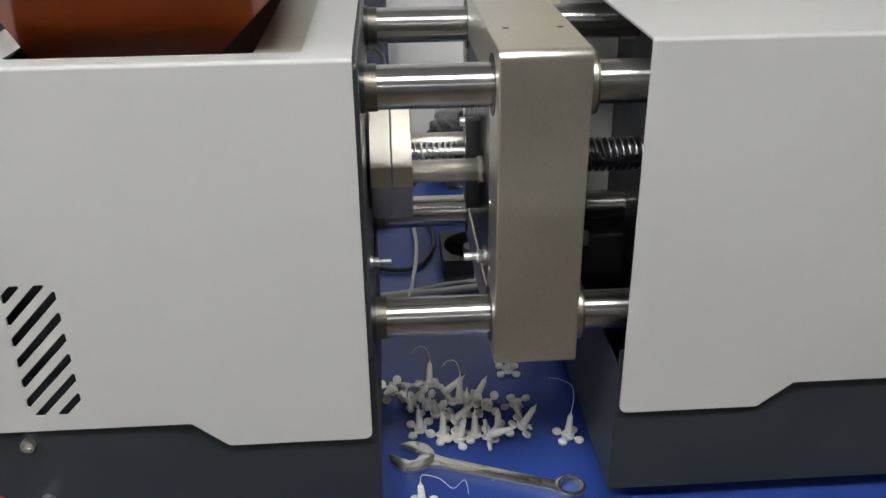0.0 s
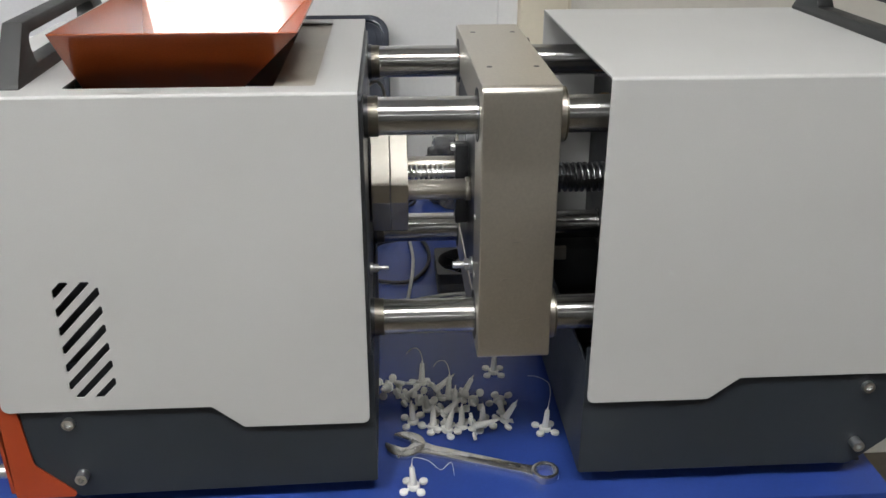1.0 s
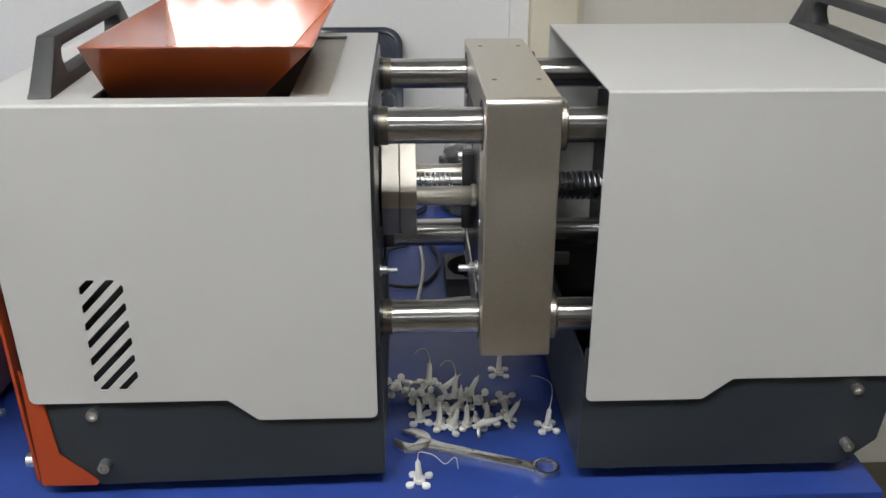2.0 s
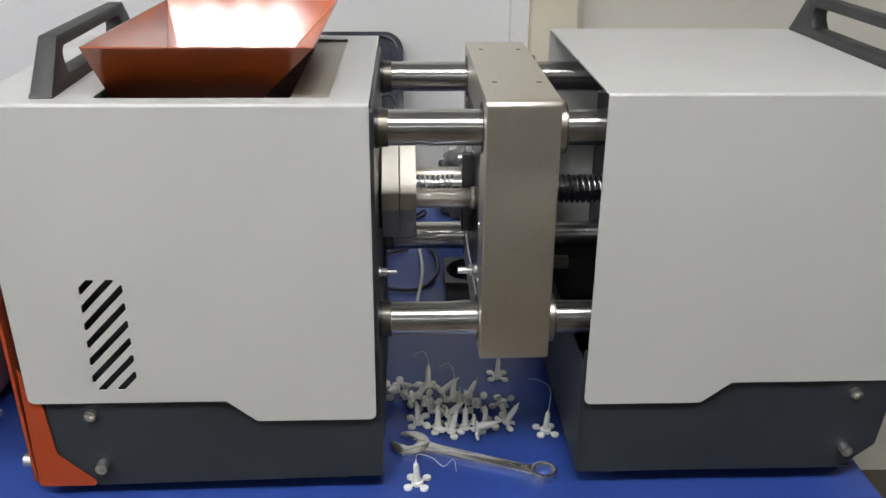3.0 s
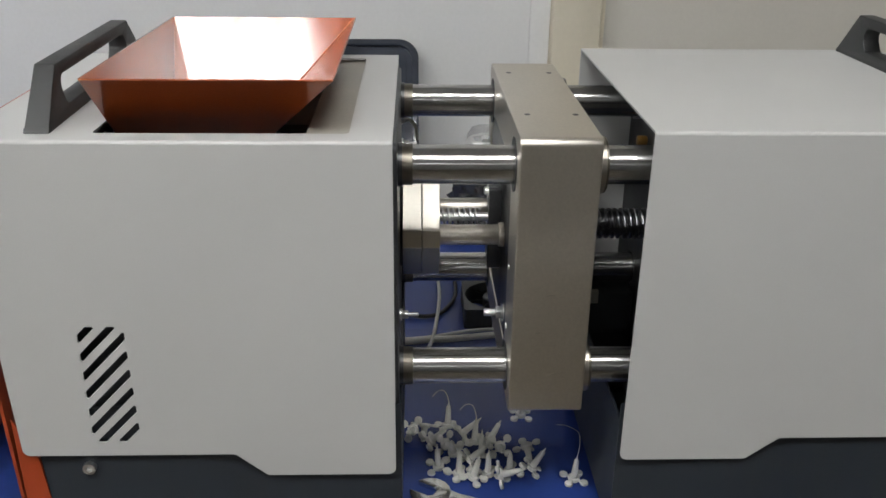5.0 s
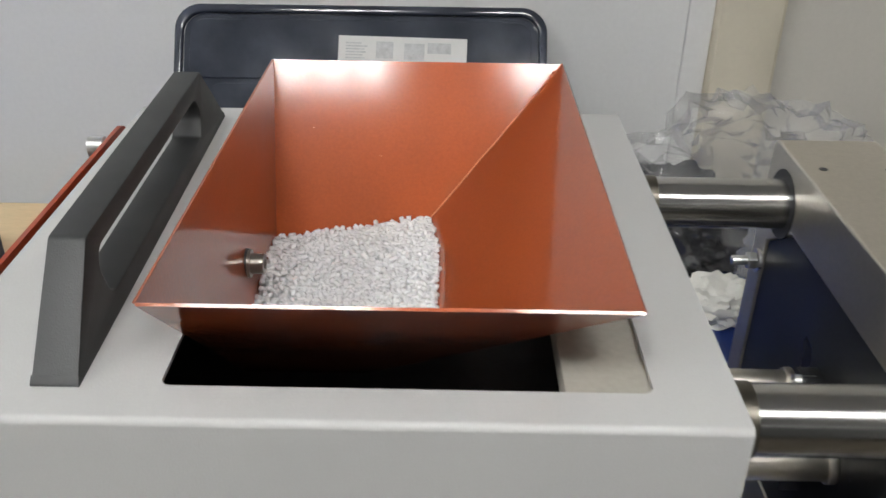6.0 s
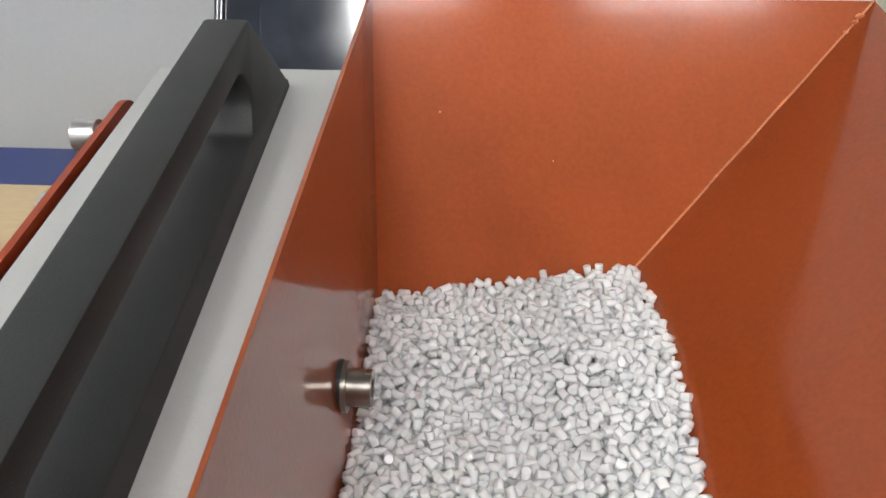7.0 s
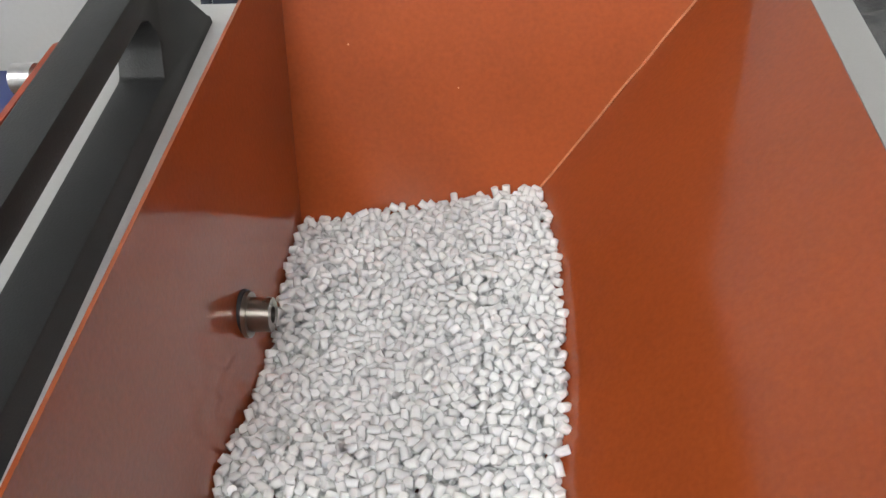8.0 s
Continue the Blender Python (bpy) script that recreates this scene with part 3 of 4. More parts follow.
for y, z in ((0.230, 0.310),):
    part("gland", rod((0.237, y, z), (0.247, y, z), 0.0050, 18, 0.0015), M["yellow"], machine, "yellow cable gland")
    part("gland_bolt", rod((0.234, y + 0.012, z + 0.024), (0.247, y + 0.012, z + 0.024), 0.005, 6, 0.0006), M["zinc"], machine)


def carry_handle(x0, x1, y0, z0, h, skew):
    """A solid moulded bar handle with sloping ends and a long round-ended slot."""
    y1 = y0 + 0.280
    out = rounded([(y0, z0), (y1, z0), (y1 - 0.001, z0 + 0.004), (y1 - 0.037, z0 + h), (y0 + 0.042, z0 + h), (y0 + 0.004, z0 + 0.004)], [0.001, 0.001, 0.003, 0.004, 0.004, 0.003], 3)
    gap = rounded([(y0 + 0.052, z0 + 0.0105), (y1 - 0.060, z0 + 0.0105), (y1 - 0.044, z0 + h - 0.010), (y0 + 0.044, z0 + h - 0.010)], [0.007, 0.004, 0.009, 0.008], 5)
    bm = plate(out, [gap], lambda u, v: Vector((x0, u, v)), (x1 - x0, 0, 0))
    edges = [e for e in bm.edges if len(e.link_faces) == 2 and e.calc_face_angle(0) > 1.2 and abs(e.verts[0].co.x - e.verts[1].co.x) < 1e-5 and min(e.verts[0].co.z, e.verts[1].co.z) > z0 + 0.004]
    bmesh.ops.bevel(bm, geom=edges, offset=0.0014, segments=2, affect="EDGES", profile=0.5)
    for v in bm.verts:
        k = (v.co.z - z0) / h
        side = 1 if v.co.x > (x0 + x1) / 2 else 0
        v.co.x -= side * 0.0030 * k + skew * (v.co.y - y0) / 0.28
    return bm


for x0, x1, y0, z, skew in ((-0.2680, -0.2495, 0.0165, TOP_L, 0.0075), (0.4575, 0.4755, 0.028, TOP_R, 0.0)):
    part("carry_handle", carry_handle(x0, x1, y0, z - 0.0005, 0.0430, skew), M["handle"], machine, "charcoal moulded plastic carry handle")

# ---- the hopper ----
RIM = 0.4185
HX0, HX1, HY0, HY1 = -0.2206, -0.0425, 0.0138, 0.2876
BOT = 0.300
hopper = empty("hopper", (-0.16, 0.15, BOT))
tagged(hopper, "copper-orange painted sheet steel feed hopper", "hopper")
drop = RIM - BOT
bx0 = HX0 + 0.05 * drop
bx1, by1, by0 = HX1 - 0.971 * drop, HY1 - 0.629 * drop, HY0 + 0.98 * drop


def sheet(a, b, c, d, t):
    """A flat sheet panel of thickness t behind its four corners."""
    bm = bmesh.new()
    ps = [Vector(p) for p in (a, b, c, d)]
    n = (ps[1] - ps[0]).cross(ps[3] - ps[0]).normalized() * t
    f = [bm.verts.new(p) for p in ps]
    k = [bm.verts.new(p + n) for p in ps]
    bm.faces.new(f)
    bm.faces.new(list(reversed(k)))
    for i in range(4):
        bm.faces.new((f[i], k[i], k[(i + 1) % 4], f[(i + 1) % 4]))
    return bm


SH = 0.0012
part("back_wall", sheet((HX0, HY1, RIM), (HX1, HY1, RIM), (bx1, by1, BOT), (bx0, by1, BOT), SH), M["copper"], hopper)
part("front_wall", sheet((HX1, HY0, RIM), (HX0, HY0, RIM), (bx0, by0, BOT), (bx1, by0, BOT), SH), M["copper"], hopper)
part("left_wall", sheet((HX0, HY0, RIM), (HX0, HY1, RIM), (bx0, by1, BOT), (bx0, by0, BOT), SH), M["copper"], hopper)
part("right_wall", sheet((HX1, HY1, RIM), (HX1, HY0, RIM), (bx1, by0, BOT), (bx1, by1, BOT), SH), M["copper"], hopper)
seam = [Vector((HX1, HY1, RIM)).lerp(Vector((bx1, by1, BOT)), k / 14) + Vector((-0.0004, -0.0004, 0.0004)) for k in range(15)]
part("weld_seam", tube([p + Vector((random.uniform(-1, 1), random.uniform(-1, 1), 0)) * 0.00025 for p in seam], 0.00045, 6), M["seam"], hopper, "uneven pale weld seam")
for k, r in ((0.035, 0.0011), (0.05, 0.0009), (0.075, 0.0007)):
    p = Vector((HX1, HY1, RIM)).lerp(Vector((bx1, by1, BOT)), k) + Vector((-0.0012, -0.0012, 0.0))
    bm = bmesh.new()
    bmesh.ops.create_icosphere(bm, subdivisions=2, radius=r, matrix=Matrix.Translation(p) @ Matrix.Diagonal((1.5, 0.6, 1, 1)))
    part("weld_blob", bm, M["seam"], hopper)
for u, v, r in ((0.18, 0.30, 0.0004), (0.52, 0.42, 0.0003), (0.44, 0.76, 0.0003)):
    p = Vector((HX0, HY1, RIM)).lerp(Vector((HX1, HY1, RIM)), u).lerp(Vector((HX0 + (bx1 - HX0) * u, by1, BOT)), v)
    bm = bmesh.new()
    bmesh.ops.create_icosphere(bm, subdivisions=1, radius=r, matrix=Matrix.Translation(p) @ Matrix.Diagonal((1, 0.5, 1.6, 1)))
    part("paint_speck", bm, M["seam"], hopper)
# black disc, set slightly off centre, stands for the shadow behind the washer
part("bolt_spacer", rod((-0.2178, 0.1580, 0.3500), (-0.2162, 0.1580, 0.3500), 0.0072, 24), M["black"], hopper)
cap_bolt(hopper, (-0.2162, 0.1575, 0.3493), (1, 0, 0), 0.0055, 0.0070, washer=0.0014, mat="dull")

# ---- pellets in the hopper ----
def bed(x, y):
    """Height of the pellet surface."""
    u = max(0.0, min(1.0, (x + 0.216) / 0.100))
    left = 0.3305 + 0.006 * math.exp(-((y - 0.105) / 0.02) ** 2) - 0.006 * math.exp(-((y - 0.160) / 0.02) ** 2) - 0.004 * math.exp(-((y - 0.235) / 0.018) ** 2)
    right = 0.3442 - 0.0068 * math.exp(-((y - 0.240) / 0.04) ** 2) - 0.003 * math.exp(-((y - 0.100) / 0.025) ** 2)
    k = u * u * (3 - 2 * u)
    return left * (1 - k) + right * k + 0.0012 * noise.noise((x * 45, y * 45, 0))


def pellets():
    seg = 10
    unit = [(math.cos(2 * math.pi * i / seg), math.sin(2 * math.pi * i / seg)) for i in range(seg)]
    prof = [(0.93, -0.5), (1.0, -0.47), (1.0, 0.47), (0.93, 0.5)]
    verts, faces = [], []
    rng = random.Random(7)
    for layer in (0, 1, 2, 3):
        taken = {}
        for attempt in range(26000):
            px, py = rng.uniform(HX0, -0.095), rng.uniform(0.080, 0.250)
            z = bed(px, py) - 0.0018 * layer + rng.uniform(-0.0008, 0.0008)
            d = RIM - z
            if px < HX0 + 0.05 * d + 0.0016 or px > HX1 - 0.971 * d - 0.0018 or py > HY1 - 0.629 * d - 0.0016 or py < HY0 + 0.98 * d + 0.0018:
                continue
            cell = int(px / 0.004), int(py / 0.004)
            if any((px - q[0]) ** 2 + (py - q[1]) ** 2 < 0.00278 ** 2 for a in (-1, 0, 1) for b in (-1, 0, 1) for q in taken.get((cell[0] + a, cell[1] + b), ())):
                continue
            taken.setdefault(cell, []).append((px, py))
            r, h = 0.00152 * rng.uniform(0.92, 1.06), 0.0037 * rng.uniform(0.82, 1.2)
            q = Euler((rng.gauss(math.pi / 2, 0.35), rng.gauss(0, 0.3), rng.uniform(0, 6.28))).to_matrix()
            if rng.random() < 0.16:
                q = Euler((rng.gauss(0, 0.5), rng.gauss(0, 0.5), rng.uniform(0, 6))).to_matrix()
            at = Vector((px, py, z))
            b0 = len(verts)
            for k, hh in prof:
                for cx, sy in unit:
                    verts.append(at + q @ Vector((cx * r * k, sy * r * k * 0.9, hh * h)))
            for ring_i in range(3):
                for i in range(seg):
                    j = (i + 1) % seg
                    faces.append((b0 + ring_i * seg + i, b0 + ring_i * seg + j, b0 + (ring_i + 1) * seg + j, b0 + (ring_i + 1) * seg + i))
            faces.append(tuple(b0 + i for i in reversed(range(seg))))
            faces.append(tuple(b0 + 3 * seg + i for i in range(seg)))
    # the packed mass below the top layers
    me = bpy.data.meshes.new("plastic_pellets")
    me.from_pydata(verts, [], faces)
    for i, p in enumerate(me.polygons):
        p.use_smooth = seg <= i % (3 * seg + 2) < 2 * seg
    me.materials.append(M["pellet"])
    return new("plastic_pellets", me)


tagged(pellets(), "white plastic pellets heaped in the orange hopper", "pellets", kind="stuff")
core = bmesh.new()
cz = 0.3170
d = RIM - cz
x_l, x_r, y_f, y_b = HX0 + 0.05 * d + 0.0005, HX1 - 0.971 * d - 0.006, HY0 + 0.98 * d + 0.006, HY1 - 0.629 * d - 0.006
corner = [(x_l, y_f), (x_r, y_f), (x_r, y_b), (x_l, y_b)]
top = [core.verts.new((x, y, cz)) for x, y in corner]
low = [core.verts.new((x, y, cz - 0.004)) for x, y in corner]
core.faces.new(top)
for i in range(4):
    core.faces.new((top[i], top[(i + 1) % 4], low[(i + 1) % 4], low[i]))
tagged(part("pellet_mass", core, M["pellet"]), "packed white pellets below the top layer", "pellets", kind="stuff")


# ---- the plastic lid that leans on the wall ----
LEAN_ANGLE = radians(32.5)


def leaning(u, v, w=0.0):
    """A point of the leaning lid: u along x, v up its slope from the table, w out of its face."""
    c, q = math.cos(LEAN_ANGLE), math.sin(LEAN_ANGLE)
    return Vector((u, 0.843 + 0.01 * (u + 0.22) + v * q - w * c, 0.002 + v * c + w * q))


lid = empty("plastic_tray", (-0.22, 0.88, 0.0))
tagged(lid, "glossy navy-black plastic tray leaning against the wall", "tray")
LX0, LX1, LV = -0.496, 0.0245, 0.310
rim_out = rounded([(LX0, 0.0), (LX1, 0.0), (LX1, LV), (LX0, LV)], [0.02, 0.02, 0.036, 0.036], 8)
rim_in = rounded([(LX0 + 0.012, 0.012), (LX1 - 0.012, 0.012), (LX1 - 0.012, LV - 0.012), (LX0 + 0.012, LV - 0.012)], [0.014, 0.014, 0.028, 0.028], 8)
bm = plate(rim_out, [rim_in], lambda u, v: leaning(u, v, 0.0), leaning(0, 0, 0.010) - leaning(0, 0))
bmesh.ops.bevel(bm, geom=[e for e in bm.edges if len(e.link_faces) == 2 and e.calc_face_angle(0) > 1.2], offset=0.003, segments=3, affect="EDGES", profile=0.5)
part("rim", bm, M["tray"], lid)
part("panel", plate([(a, b) for a, b in rim_in], [], lambda u, v: leaning(u, v, -0.001), leaning(0, 0, 0.003) - leaning(0, 0)), M["tray"], lid, "", "broad")
field = rounded([(LX0 + 0.020, 0.216), (LX0 + 0.040, 0.206), (LX1 - 0.022, 0.206), (LX1 - 0.022, LV - 0.020), (LX0 + 0.020, LV - 0.020)], [0.008, 0.008, 0.01, 0.022, 0.022], 6)
bm = plate(field, [], lambda u, v: leaning(u, v, 0.002), leaning(0, 0, 0.0035) - leaning(0, 0))
bmesh.ops.bevel(bm, geom=[e for e in bm.edges if len(e.link_faces) == 2 and e.calc_face_angle(0) > 1.2], offset=0.0012, segments=2, affect="EDGES", profile=0.5)
part("raised_field", bm, M["tray"], lid, "", "broad")
step = rounded([(LX0 + 0.052, 0.03), (LX1 - 0.034, 0.03), (LX1 - 0.034, 0.199), (LX0 + 0.052, 0.199)], [0.01, 0.01, 0.012, 0.012], 5)
bm = plate(step, [], lambda u, v: leaning(u, v, 0.002), leaning(0, 0, 0.003) - leaning(0, 0))
bmesh.ops.bevel(bm, geom=[e for e in bm.edges if len(e.link_faces) == 2 and e.calc_face_angle(0) > 1.2], offset=0.0012, segments=2, affect="EDGES", profile=0.5)
part("lower_field", bm, M["tray"], lid, "", "broad")

sticker = empty("paper_label", leaning(-0.178, 0.20, 0.006))
tagged(sticker, "white printed paper label stuck on the dark tray", "label")


def tilted(u, v):
    return -0.178 + u * 1.09 + v * 0.02, 0.2305 + v * 0.80 - u * 0.02


part("sheet", plate([tilted(*p) for p in ((-0.0825, -0.045), (0.0825, -0.045), (0.0825, 0.045), (-0.0825, 0.045))], [], lambda u, v: leaning(u, v, 0.0056), leaning(0, 0, 0.0004) - leaning(0, 0)), M["paper"], sticker)


def print_bar(u0, v0, u1, v1, mat):
    part("print", plate([tilted(*p) for p in ((u0, v0), (u1, v0), (u1, v1), (u0, v1))], [], lambda u, v: leaning(u, v, 0.0061), leaning(0, 0, 0.0001) - leaning(0, 0)), mat, sticker)


for k, w in enumerate((0.020, 0.028, 0.024, 0.026, 0.022, 0.025)):
    print_bar(-0.073, 0.031 - 0.0052 * k, -0.073 + w, 0.0335 - 0.0052 * k, M["ink_pale"])
print_bar(-0.073, -0.011, -0.052, -0.0085, M["ink_pale"])
print_bar(-0.073, -0.019, -0.045, -0.0145, M["ink"])
print_bar(-0.034, 0.006, -0.012, 0.036, M["ink_pale"])
print_bar(0.002, 0.004, 0.028, 0.034, M["ink_pale"])
print_bar(0.032, 0.017, 0.062, 0.036, M["ink_pale"])
print_bar(-0.001, -0.016, 0.047, -0.009, M["ink"])
print_bar(0.056, -0.020, 0.066, -0.005, M["ink_pale"])
print_bar(0.064, 0.000, 0.073, 0.003, M["ink_pale"])

# ---- the neighbouring machine ----
near = empty("small_machine", (-0.58, 0.2, 0.0))
tagged(near, "dark maroon painted machine with a plywood top", "machine")
part("body", box((-0.76, 0.02, 0.012), (-0.416, 0.388, 0.216), 0.006, 3), M["maroon"], near)
top_out = rounded([(-0.775, 0.0), (-0.408, 0.0), (-0.408, 0.416), (-0.775, 0.416)], [0.01, 0.012, 0.016, 0.01], 6)
part("plywood_top", plate(top_out, [], lambda u, v: Vector((u, v, 0.250)), (0, 0, -0.0025)), M["ply"], near, "pale birch plywood top")
part("plywood_edge", plate(top_out, [], lambda u, v: Vector((u, v, 0.2475)), (0, 0, -0.0105)), M["ply_edge"], near)
for x, y in ((-0.4330, 0.397), (-0.74, 0.397)):
    part("washer", ring((x, y, 0.250), (x, y, 0.2514), 0.0085, 0.003, 28), M["zinc"], near)
    part("nut", rod((x, y, 0.2514), (x, y, 0.256), 0.0055, 6, 0.0006), M["zinc"], near)
for x in (-0.73, -0.435):
    for y in (0.05, 0.37):
        part("foot", rod((x, y, 0.0), (x, y, 0.013), 0.012, 20, 0.002), M["black"], near)
for y in (0.123, 0.178):
    cap_bolt(near, (-0.402, y, 0.018), (1, 0, 0), 0.004, 0.004)
case = empty("control_box", (-0.55, 0.2, 0.25))
tagged(case, "matt black plastic control box on the plywood top", "box")
bm = box((-0.66, 0.03, 0.2503), (-0.4205, 0.293, 0.327), 0.005, 3)
part("shell", bm, M["black"], case)
part("recess", box((-0.4225, 0.235, 0.285), (-0.4195, 0.278, 0.312), 0.001), M["darksteel"], case)

# ---- the wrench ----
wrench = empty("combination_wrench", (0.095, 0.05, 0.0))
tagged(wrench, "chrome combination wrench lying on the blue table", "wrench")
W0, W1 = Vector((0.0310, 0.0755)), Vector((0.1615, 0.0240))
wd = (W1 - W0).normalized()
wn = Vector((-wd.y, wd.x))
WL = (W1 - W0).length


def on_wrench(u, v, z):
    p = W0 + wd * u + wn * v
    return Vector((p.x, p.y, z))


def wrench_piece(name, outline, holes, z0, z1, bevel, lift=0.0, label=""):
    bm = plate(outline, holes, lambda u, v: on_wrench(u, v, z0), (0, 0, z1 - z0))
    bmesh.ops.bevel(bm, geom=[e for e in bm.edges if len(e.link_faces) == 2 and e.calc_face_angle(0) > 0.9], offset=bevel, segments=2, affect="EDGES", profile=0.5)
    return part(name, bm, M["wrench"], wrench, label)


tilt = radians(170)

def spun(u, v):
    return u * math.cos(tilt) - v * math.sin(tilt), u * math.sin(tilt) + v * math.cos(tilt)


mouth = [spun(*p) for p in ((0.0178, 0.0070), (-0.0010, 0.0068), (-0.0048, 0.0036), (-0.0048, -0.0036), (-0.0010, -0.0068), (0.0178, -0.0070))]
head_arc = [spun(0.0200 * math.cos(a), 0.0200 * math.sin(a)) for a in [radians(27 + k * 306 / 24) for k in range(25)]]
wrench_piece("open_jaw", head_arc + [mouth[5], mouth[4], mouth[3], mouth[2], mouth[1], mouth[0]], [], 0.0005, 0.0062, 0.0008)
shank = rounded([(0.010, -0.0105), (0.028, -0.0070), (WL - 0.020, -0.0058), (WL - 0.008, -0.0078), (WL - 0.008, 0.0078), (WL - 0.020, 0.0058), (0.028, 0.0070), (0.010, 0.0105)], [0, 0.02, 0.02, 0, 0, 0.02, 0.02, 0], 4)
wrench_piece("shank", shank, [], 0.0010, 0.0058, 0.0011)
panel_out = rounded([(0.026, -0.0042), (WL - 0.024, -0.0034), (WL - 0.024, 0.0034), (0.026, 0.0042)], 0.0028, 4)
wrench_piece("recessed_panel", panel_out, [], 0.0054, 0.0060, 0.0002)
for k, w in ((0.042, 0.004), (0.105, 0.007)):
    wrench_piece("stamp", [(k, -0.0009), (k + w, -0.0009), (k + w, 0.0009), (k, 0.0009)], [], 0.0060, 0.00618, 0.00004)
circle = [(WL + 0.0128 * math.cos(2 * math.pi * k / 40), 0.0128 * math.sin(2 * math.pi * k / 40)) for k in range(40)]
bore = [(WL + (0.0093 if k % 2 else 0.0086) * math.cos(2 * math.pi * k / 24), (0.0093 if k % 2 else 0.0086) * math.sin(2 * math.pi * k / 24)) for k in range(24)]
wrench_piece("ring_end", circle, [bore], 0.0006, 0.0088, 0.0009)

# ---- the moulded test pieces ----
def moulded_piece(tail):
    """A sprue with a hub, four or five discs on runners, and a drawn-out plastic thread."""
    ob = empty("moulded_piece")
    part("hub", rod((0, 0, 0.0), (0, 0, 0.0048), 0.0058, 20, 0.0008), M["white"], ob)
    for k in range(4):
        a = math.pi / 2 * k + 0.6
        c, q = math.cos(a), math.sin(a)
        runner = part("runner", rod((0.004 * c, 0.004 * q, 0.0018), (0.0085 * c, 0.0085 * q, 0.0018), 0.0013, 8), M["white"], ob)
        part("disc", rod((0.0112 * c, 0.0112 * q, 0.0002), (0.0112 * c, 0.0112 * q, 0.0034), 0.0041, 20, 0.0007), M["white"], runner)
    part("sprue", rod((0, 0, 0.004), (0, 0, 0.0235), 0.0036, 16, 0.0003, 0.0024), M["white"], ob)
    part("tip", rod((0, 0, 0.0235), (0.0003, 0, 0.0285), 0.0014, 10, 0, 0.0003), M["white"], ob)
    if tail:
        part("thread", tube(tail, 0.00035, 5, steps=5, taper=0.0002), M["white"], ob, "fine drawn-out plastic thread")
    return tagged(ob, "small white moulded plastic piece with four discs and a sprue", "plastic part", "moulded pieces on the table")


tails = [
    None,
    [(0.0003, 0, 0.028), (0.0015, 0.001, 0.042), (-0.002, 0.002, 0.055), (-0.014, 0.006, 0.062), (-0.022, 0.010, 0.062)],
    [(0.0003, 0, 0.028), (0.003, -0.002, 0.036), (0.016, -0.006, 0.034), (0.026, -0.010, 0.026), (0.036, -0.006, 0.030), (0.038, -0.012, 0.020)],
    [(0.0003, 0, 0.028), (-0.002, 0.001, 0.036), (-0.006, 0.002, 0.041), (-0.012, 0.004, 0.040), (-0.016, 0.007, 0.034)],
]
kinds = [moulded_piece(k) for k in tails]
SPOTS = [
    # kind, x, y, z, tilt about x, tilt about y, turn
    (1, 0.1735, 0.097, 0, 0, 4, 20), (2, 0.0376, 0.0145, 0, 0, -4, 0), (3, 0.1330, 0.208, 0, 0, 2, 10),
    (0, 0.0400, 0.118, 0, 3, -5, 15), (0, 0.0600, 0.106, 0, -4, 4, 40), (0, 0.0735, 0.099, 0.001, 12, 6, 70), (3, 0.0890, 0.104, 0.001, -6, 4, 30),
    (0, 0.0975, 0.091, 0.0075, 74, 8, 85), (0, 0.1310, 0.143, 0.006, 112, 4, 10), (0, 0.1325, 0.112, 0.002, 28, 10, 75), (0, 0.1110, 0.109, 0, 2, -3, 35),
    (0, 0.0150, 0.168, 0.008, 60, -30, 0), (0, 0.0310, 0.156, 0.004, 40, 24, 60), (3, 0.0510, 0.172, 0.011, -12, 8, 25), (0, 0.0640, 0.160, 0.006, 52, 34, 90),
    (3, 0.0780, 0.148, 0.007, -20, 10, 15), (0, 0.0930, 0.150, 0.008, 18, 18, 55), (0, 0.0560, 0.138, 0.003, 24, -12, 10), (0, 0.0840, 0.128, 0.004, -30, 26, 33),
    (0, 0.0460, 0.150, 0.003, 80, 0, 48), (0, 0.1040, 0.143, 0.004, 66, -12, 5), (0, 0.0270, 0.176, 0.010, 150, 20, 20), (0, 0.0700, 0.120, 0.003, 44, 15, 78),
]
for k, x, y, z, ax, ay, az in SPOTS:
    copy_thing(kinds[k], pose(x, y, z + 0.0004 + (0.004 if abs(ax) > 40 else 0.0), ax, ay, az))
for ob in kinds:
    for o in (*ob.children_recursive, ob):
        bpy.data.objects.remove(o)

# ---- the loose cooling fan ----
fan = empty("cooling_fan", (0.124, 0.45, 0.0))
tagged(fan, "black plastic cooling fan lying on the blue table", "fan")
FX0, FX1, FY0, FY1, FH = 0.081, 0.168, 0.409, 0.496, 0.028
fc = Vector(((FX0 + FX1) / 2, (FY0 + FY1) / 2, 0))
hole = [(fc.x + 0.0405 * math.cos(2 * math.pi * k / 40), fc.y + 0.0405 * math.sin(2 * math.pi * k / 40)) for k in range(40)]
part("frame", plate(rounded([(FX0, FY0), (FX1, FY0), (FX1, FY1), (FX0, FY1)], 0.004), [hole], lambda u, v: Vector((u, v, 0.0005)), (0, 0, FH)), M["black"], fan, "", True)
hub = part("hub", rod((fc.x, fc.y, 0.004), (fc.x, fc.y, FH - 0.002), 0.0165, 32, 0.001), M["black"], fan)
part("hub_label", rod((fc.x, fc.y, FH - 0.0019), (fc.x, fc.y, FH - 0.0015), 0.0145, 32), M["plate"], hub)
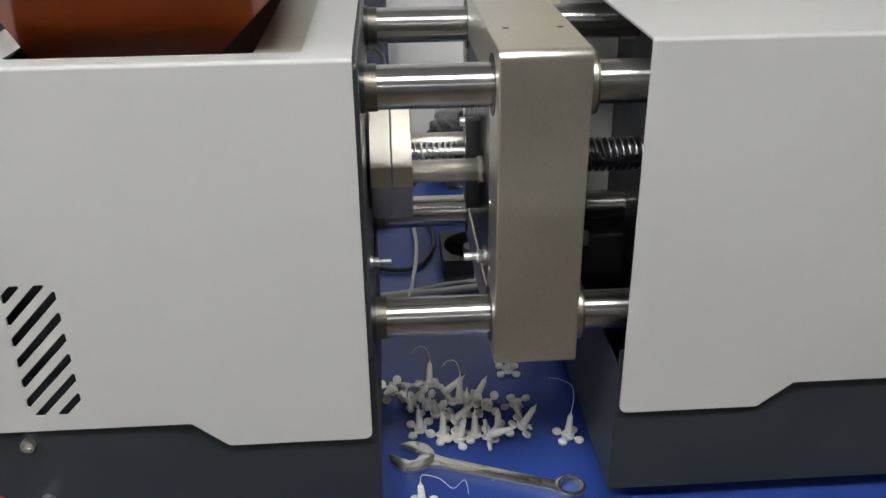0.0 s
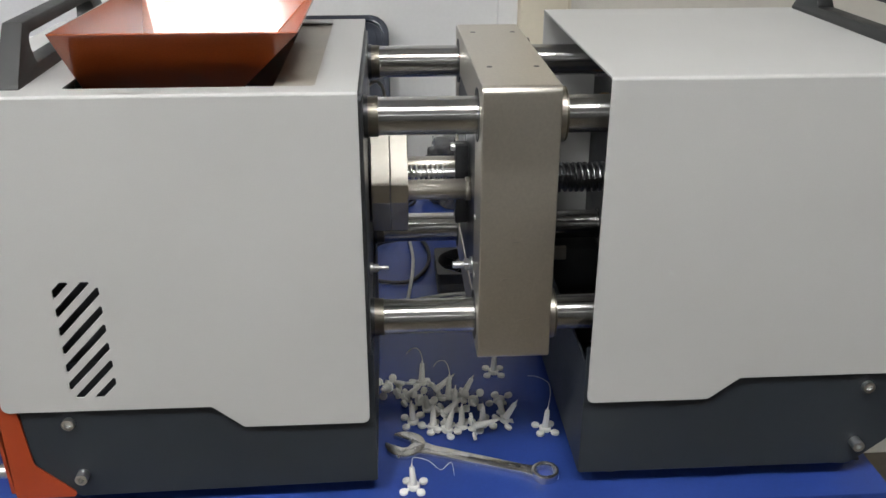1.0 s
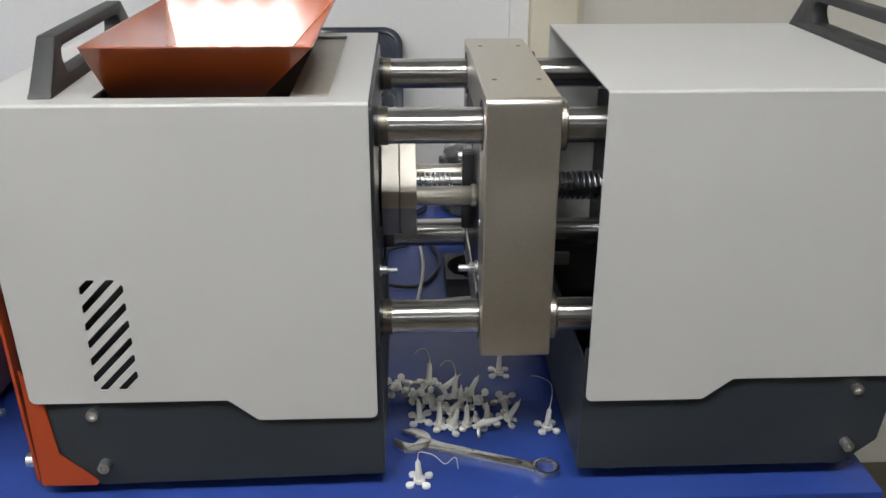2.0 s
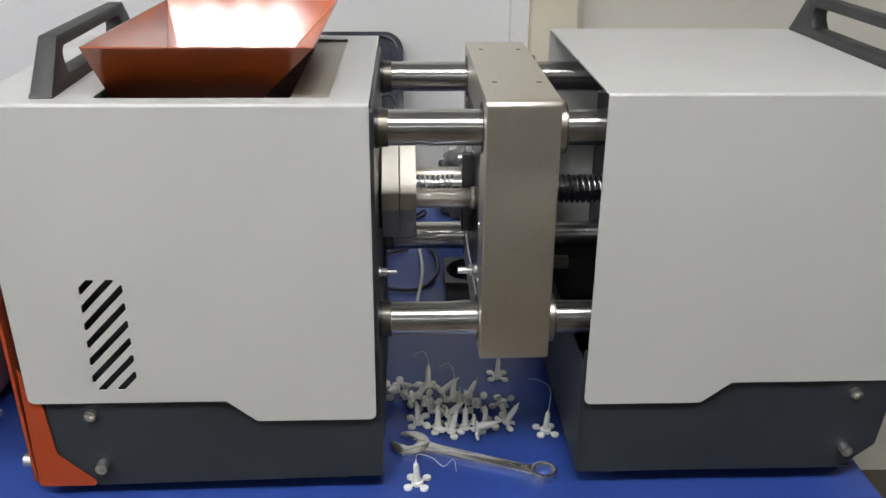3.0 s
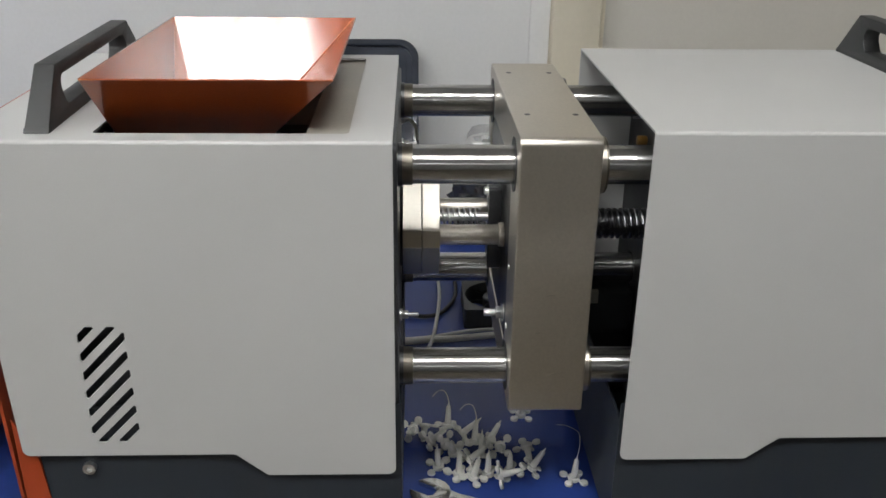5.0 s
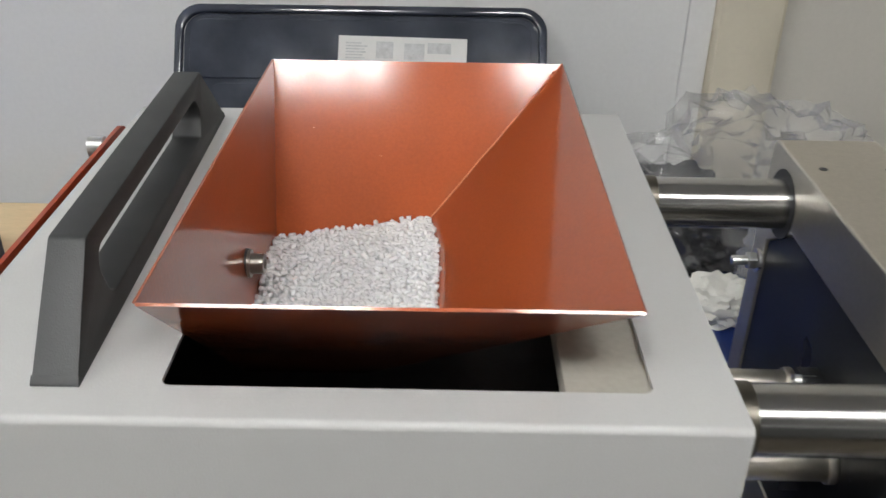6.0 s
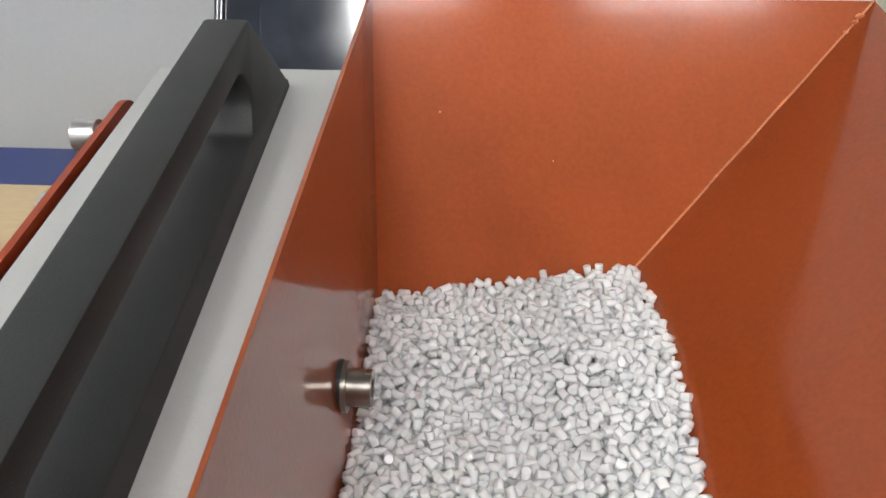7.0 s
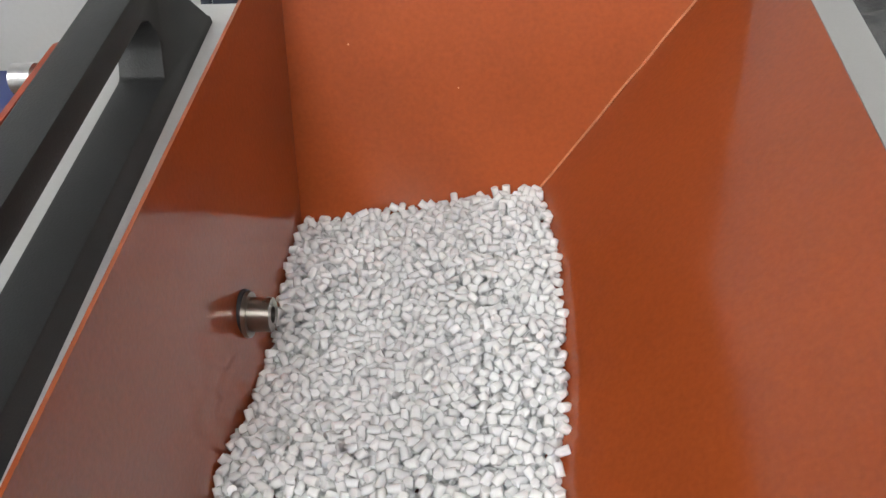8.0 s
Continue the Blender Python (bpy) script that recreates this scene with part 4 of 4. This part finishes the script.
for k in range(7):
    a = 2 * math.pi * k / 7
    bm = bmesh.new()
    rows = []
    for j in range(5):
        r = 0.0155 + 0.0235 * j / 4
        row = []
        for i in range(4):
            an = a + (i / 3 - 0.5) * 0.82 + j * 0.05
            z = 0.0055 + 0.0165 * i / 3
            row.append((bm.verts.new((fc.x + r * math.cos(an), fc.y + r * math.sin(an), z)), bm.verts.new((fc.x + r * math.cos(an), fc.y + r * math.sin(an), z + 0.0012))))
        rows.append(row)
    for p, q in zip(rows, rows[1:]):
        for i in range(3):
            bm.faces.new((p[i][0], p[i + 1][0], q[i + 1][0], q[i][0]))
            bm.faces.new((p[i][1], q[i][1], q[i + 1][1], p[i + 1][1]))
    for j in range(4):
        for i in (0, 3):
            bm.faces.new((rows[j][i][0], rows[j + 1][i][0], rows[j + 1][i][1], rows[j][i][1]))
    part("blade", bm, M["black"], fan)
part("tag", box((0.118, FY0 - 0.0012, 0.002), (0.145, FY0 - 0.0004, 0.014)), M["paper"], fan, "small white paper tag")

# ---- cables on the table ----
def cable(points, r, mat, label):
    tagged(part("cable", tube(points, r, 10, steps=8), mat), label, "cable")


cable([(0.060, 0.60, 0.004), (0.074, 0.55, 0.004), (0.071, 0.49, 0.004), (0.048, 0.444, 0.004), (0.015, 0.440, 0.004), (-0.012, 0.46, 0.004), (-0.02, 0.51, 0.004), (0.0, 0.565, 0.005), (0.03, 0.585, 0.004)], 0.0027, M["cable_black"], "black rubber cable coiled on the blue table")
cable([(0.02, 0.70, 0.003), (0.045, 0.735, 0.003), (0.060, 0.758, 0.003), (0.058, 0.735, 0.003), (0.035, 0.705, 0.003)], 0.002, M["cable_black"], "thin black cable loop on the blue table")
cable([(0.047, 0.62, 0.004), (0.0480, 0.575, 0.006), (0.0510, 0.50, 0.009), (0.0455, 0.42, 0.010), (0.034, 0.352, 0.006), (0.006, 0.315, 0.004), (-0.03, 0.29, 0.004)], 0.0024, M["cable_white"], "thin off-white cable across the blue table")
cable([(-0.04, 0.352, 0.005), (0.016, 0.370, 0.005), (0.07, 0.376, 0.005), (0.12, 0.385, 0.005), (0.17, 0.396, 0.005), (0.25, 0.42, 0.005)], 0.0042, M["cable_white"], "thick white cable lying across the blue table")
cable([(-0.04, 0.372, 0.004), (0.03, 0.380, 0.004), (0.09, 0.398, 0.004), (0.14, 0.402, 0.004), (0.20, 0.404, 0.004)], 0.0022, M["cable_white"], "thin white cable lying across the blue table")
cable([(-0.02, 0.335, 0.003), (0.05, 0.33, 0.003), (0.12, 0.345, 0.003), (0.18, 0.34, 0.003)], 0.0015, M["cable_black"], "thin black wire on the blue table")


# ---- crumpled plastic bags by the wall ----
def bag(center, size, mat, seed, label, sub=5):
    """A crumpled film bag: a closed skin folded by ridged noise, resting on the table."""
    bm = bmesh.new()
    bmesh.ops.create_icosphere(bm, subdivisions=sub, radius=1.0)
    off = Vector((seed * 3.1, seed * 1.7, seed * 0.6))
    for v in bm.verts:
        d = v.co.normalized()
        f = 1.0
        for k, a in ((1.6, 0.30), (3.4, 0.22), (7.5, 0.10), (15.0, 0.045)):
            f += a * (1 - 2.2 * abs(noise.noise(d * k + off)))
        p = Vector((d.x * size[0], d.y * size[1], d.z * size[2])) * f * 0.8
        v.co = Vector(center) + p
        v.co.z = max(v.co.z, 0.0012 + 0.002 * abs(d.x))
        v.co.y = min(v.co.y, 0.888)
    ob = part("plastic_bag", bm, mat)
    return tagged(ob, label, "bag", kind="")


bag((0.265, 0.795, 0.090), (0.145, 0.085, 0.112), M["film"], 1, "crumpled clear plastic bag against the wall")
bag((0.175, 0.775, 0.04), (0.085, 0.085, 0.075), M["film_dark"], 2, "crumpled smoky plastic bag on the blue table")
bag((0.21, 0.64, 0.02), (0.045, 0.035, 0.028), M["white"], 3, "crumpled white plastic film on the table", 4)

# ---- clear guard under the tie rods, and a thin hose ----
guard = part("clear_guard", box((0.008, 0.150, 0.002), (0.172, 0.1508, 0.142), 0.0003), M["film_guard"])
guard.visible_shadow = False
tagged(guard, "thin clear plastic guard standing below the tie rods", "guard")
part("hose", tube([(0.002, 0.262, 0.318), (0.010, 0.262, 0.322), (0.017, 0.262, 0.315), (0.019, 0.263, 0.300)], 0.0016, 8), M["cable_white"], machine)
for x, z, w, t in ((0.118, 0.2485, 0.008, 0.5), (0.124, 0.176, 0.013, 1.5), (0.112, 0.2155, 0.005, 0.3)):
    part("scratch", plate([(x, z), (x + w, z + t * 0.002), (x + w * 1.1, z + t * 0.002 + 0.0006), (x + w * 0.4, z + t * 0.001 + 0.0005)], [], lambda u, v: Vector((u, 0.00765, v)), (0, 0.0003, 0)), M["mould"], platen)
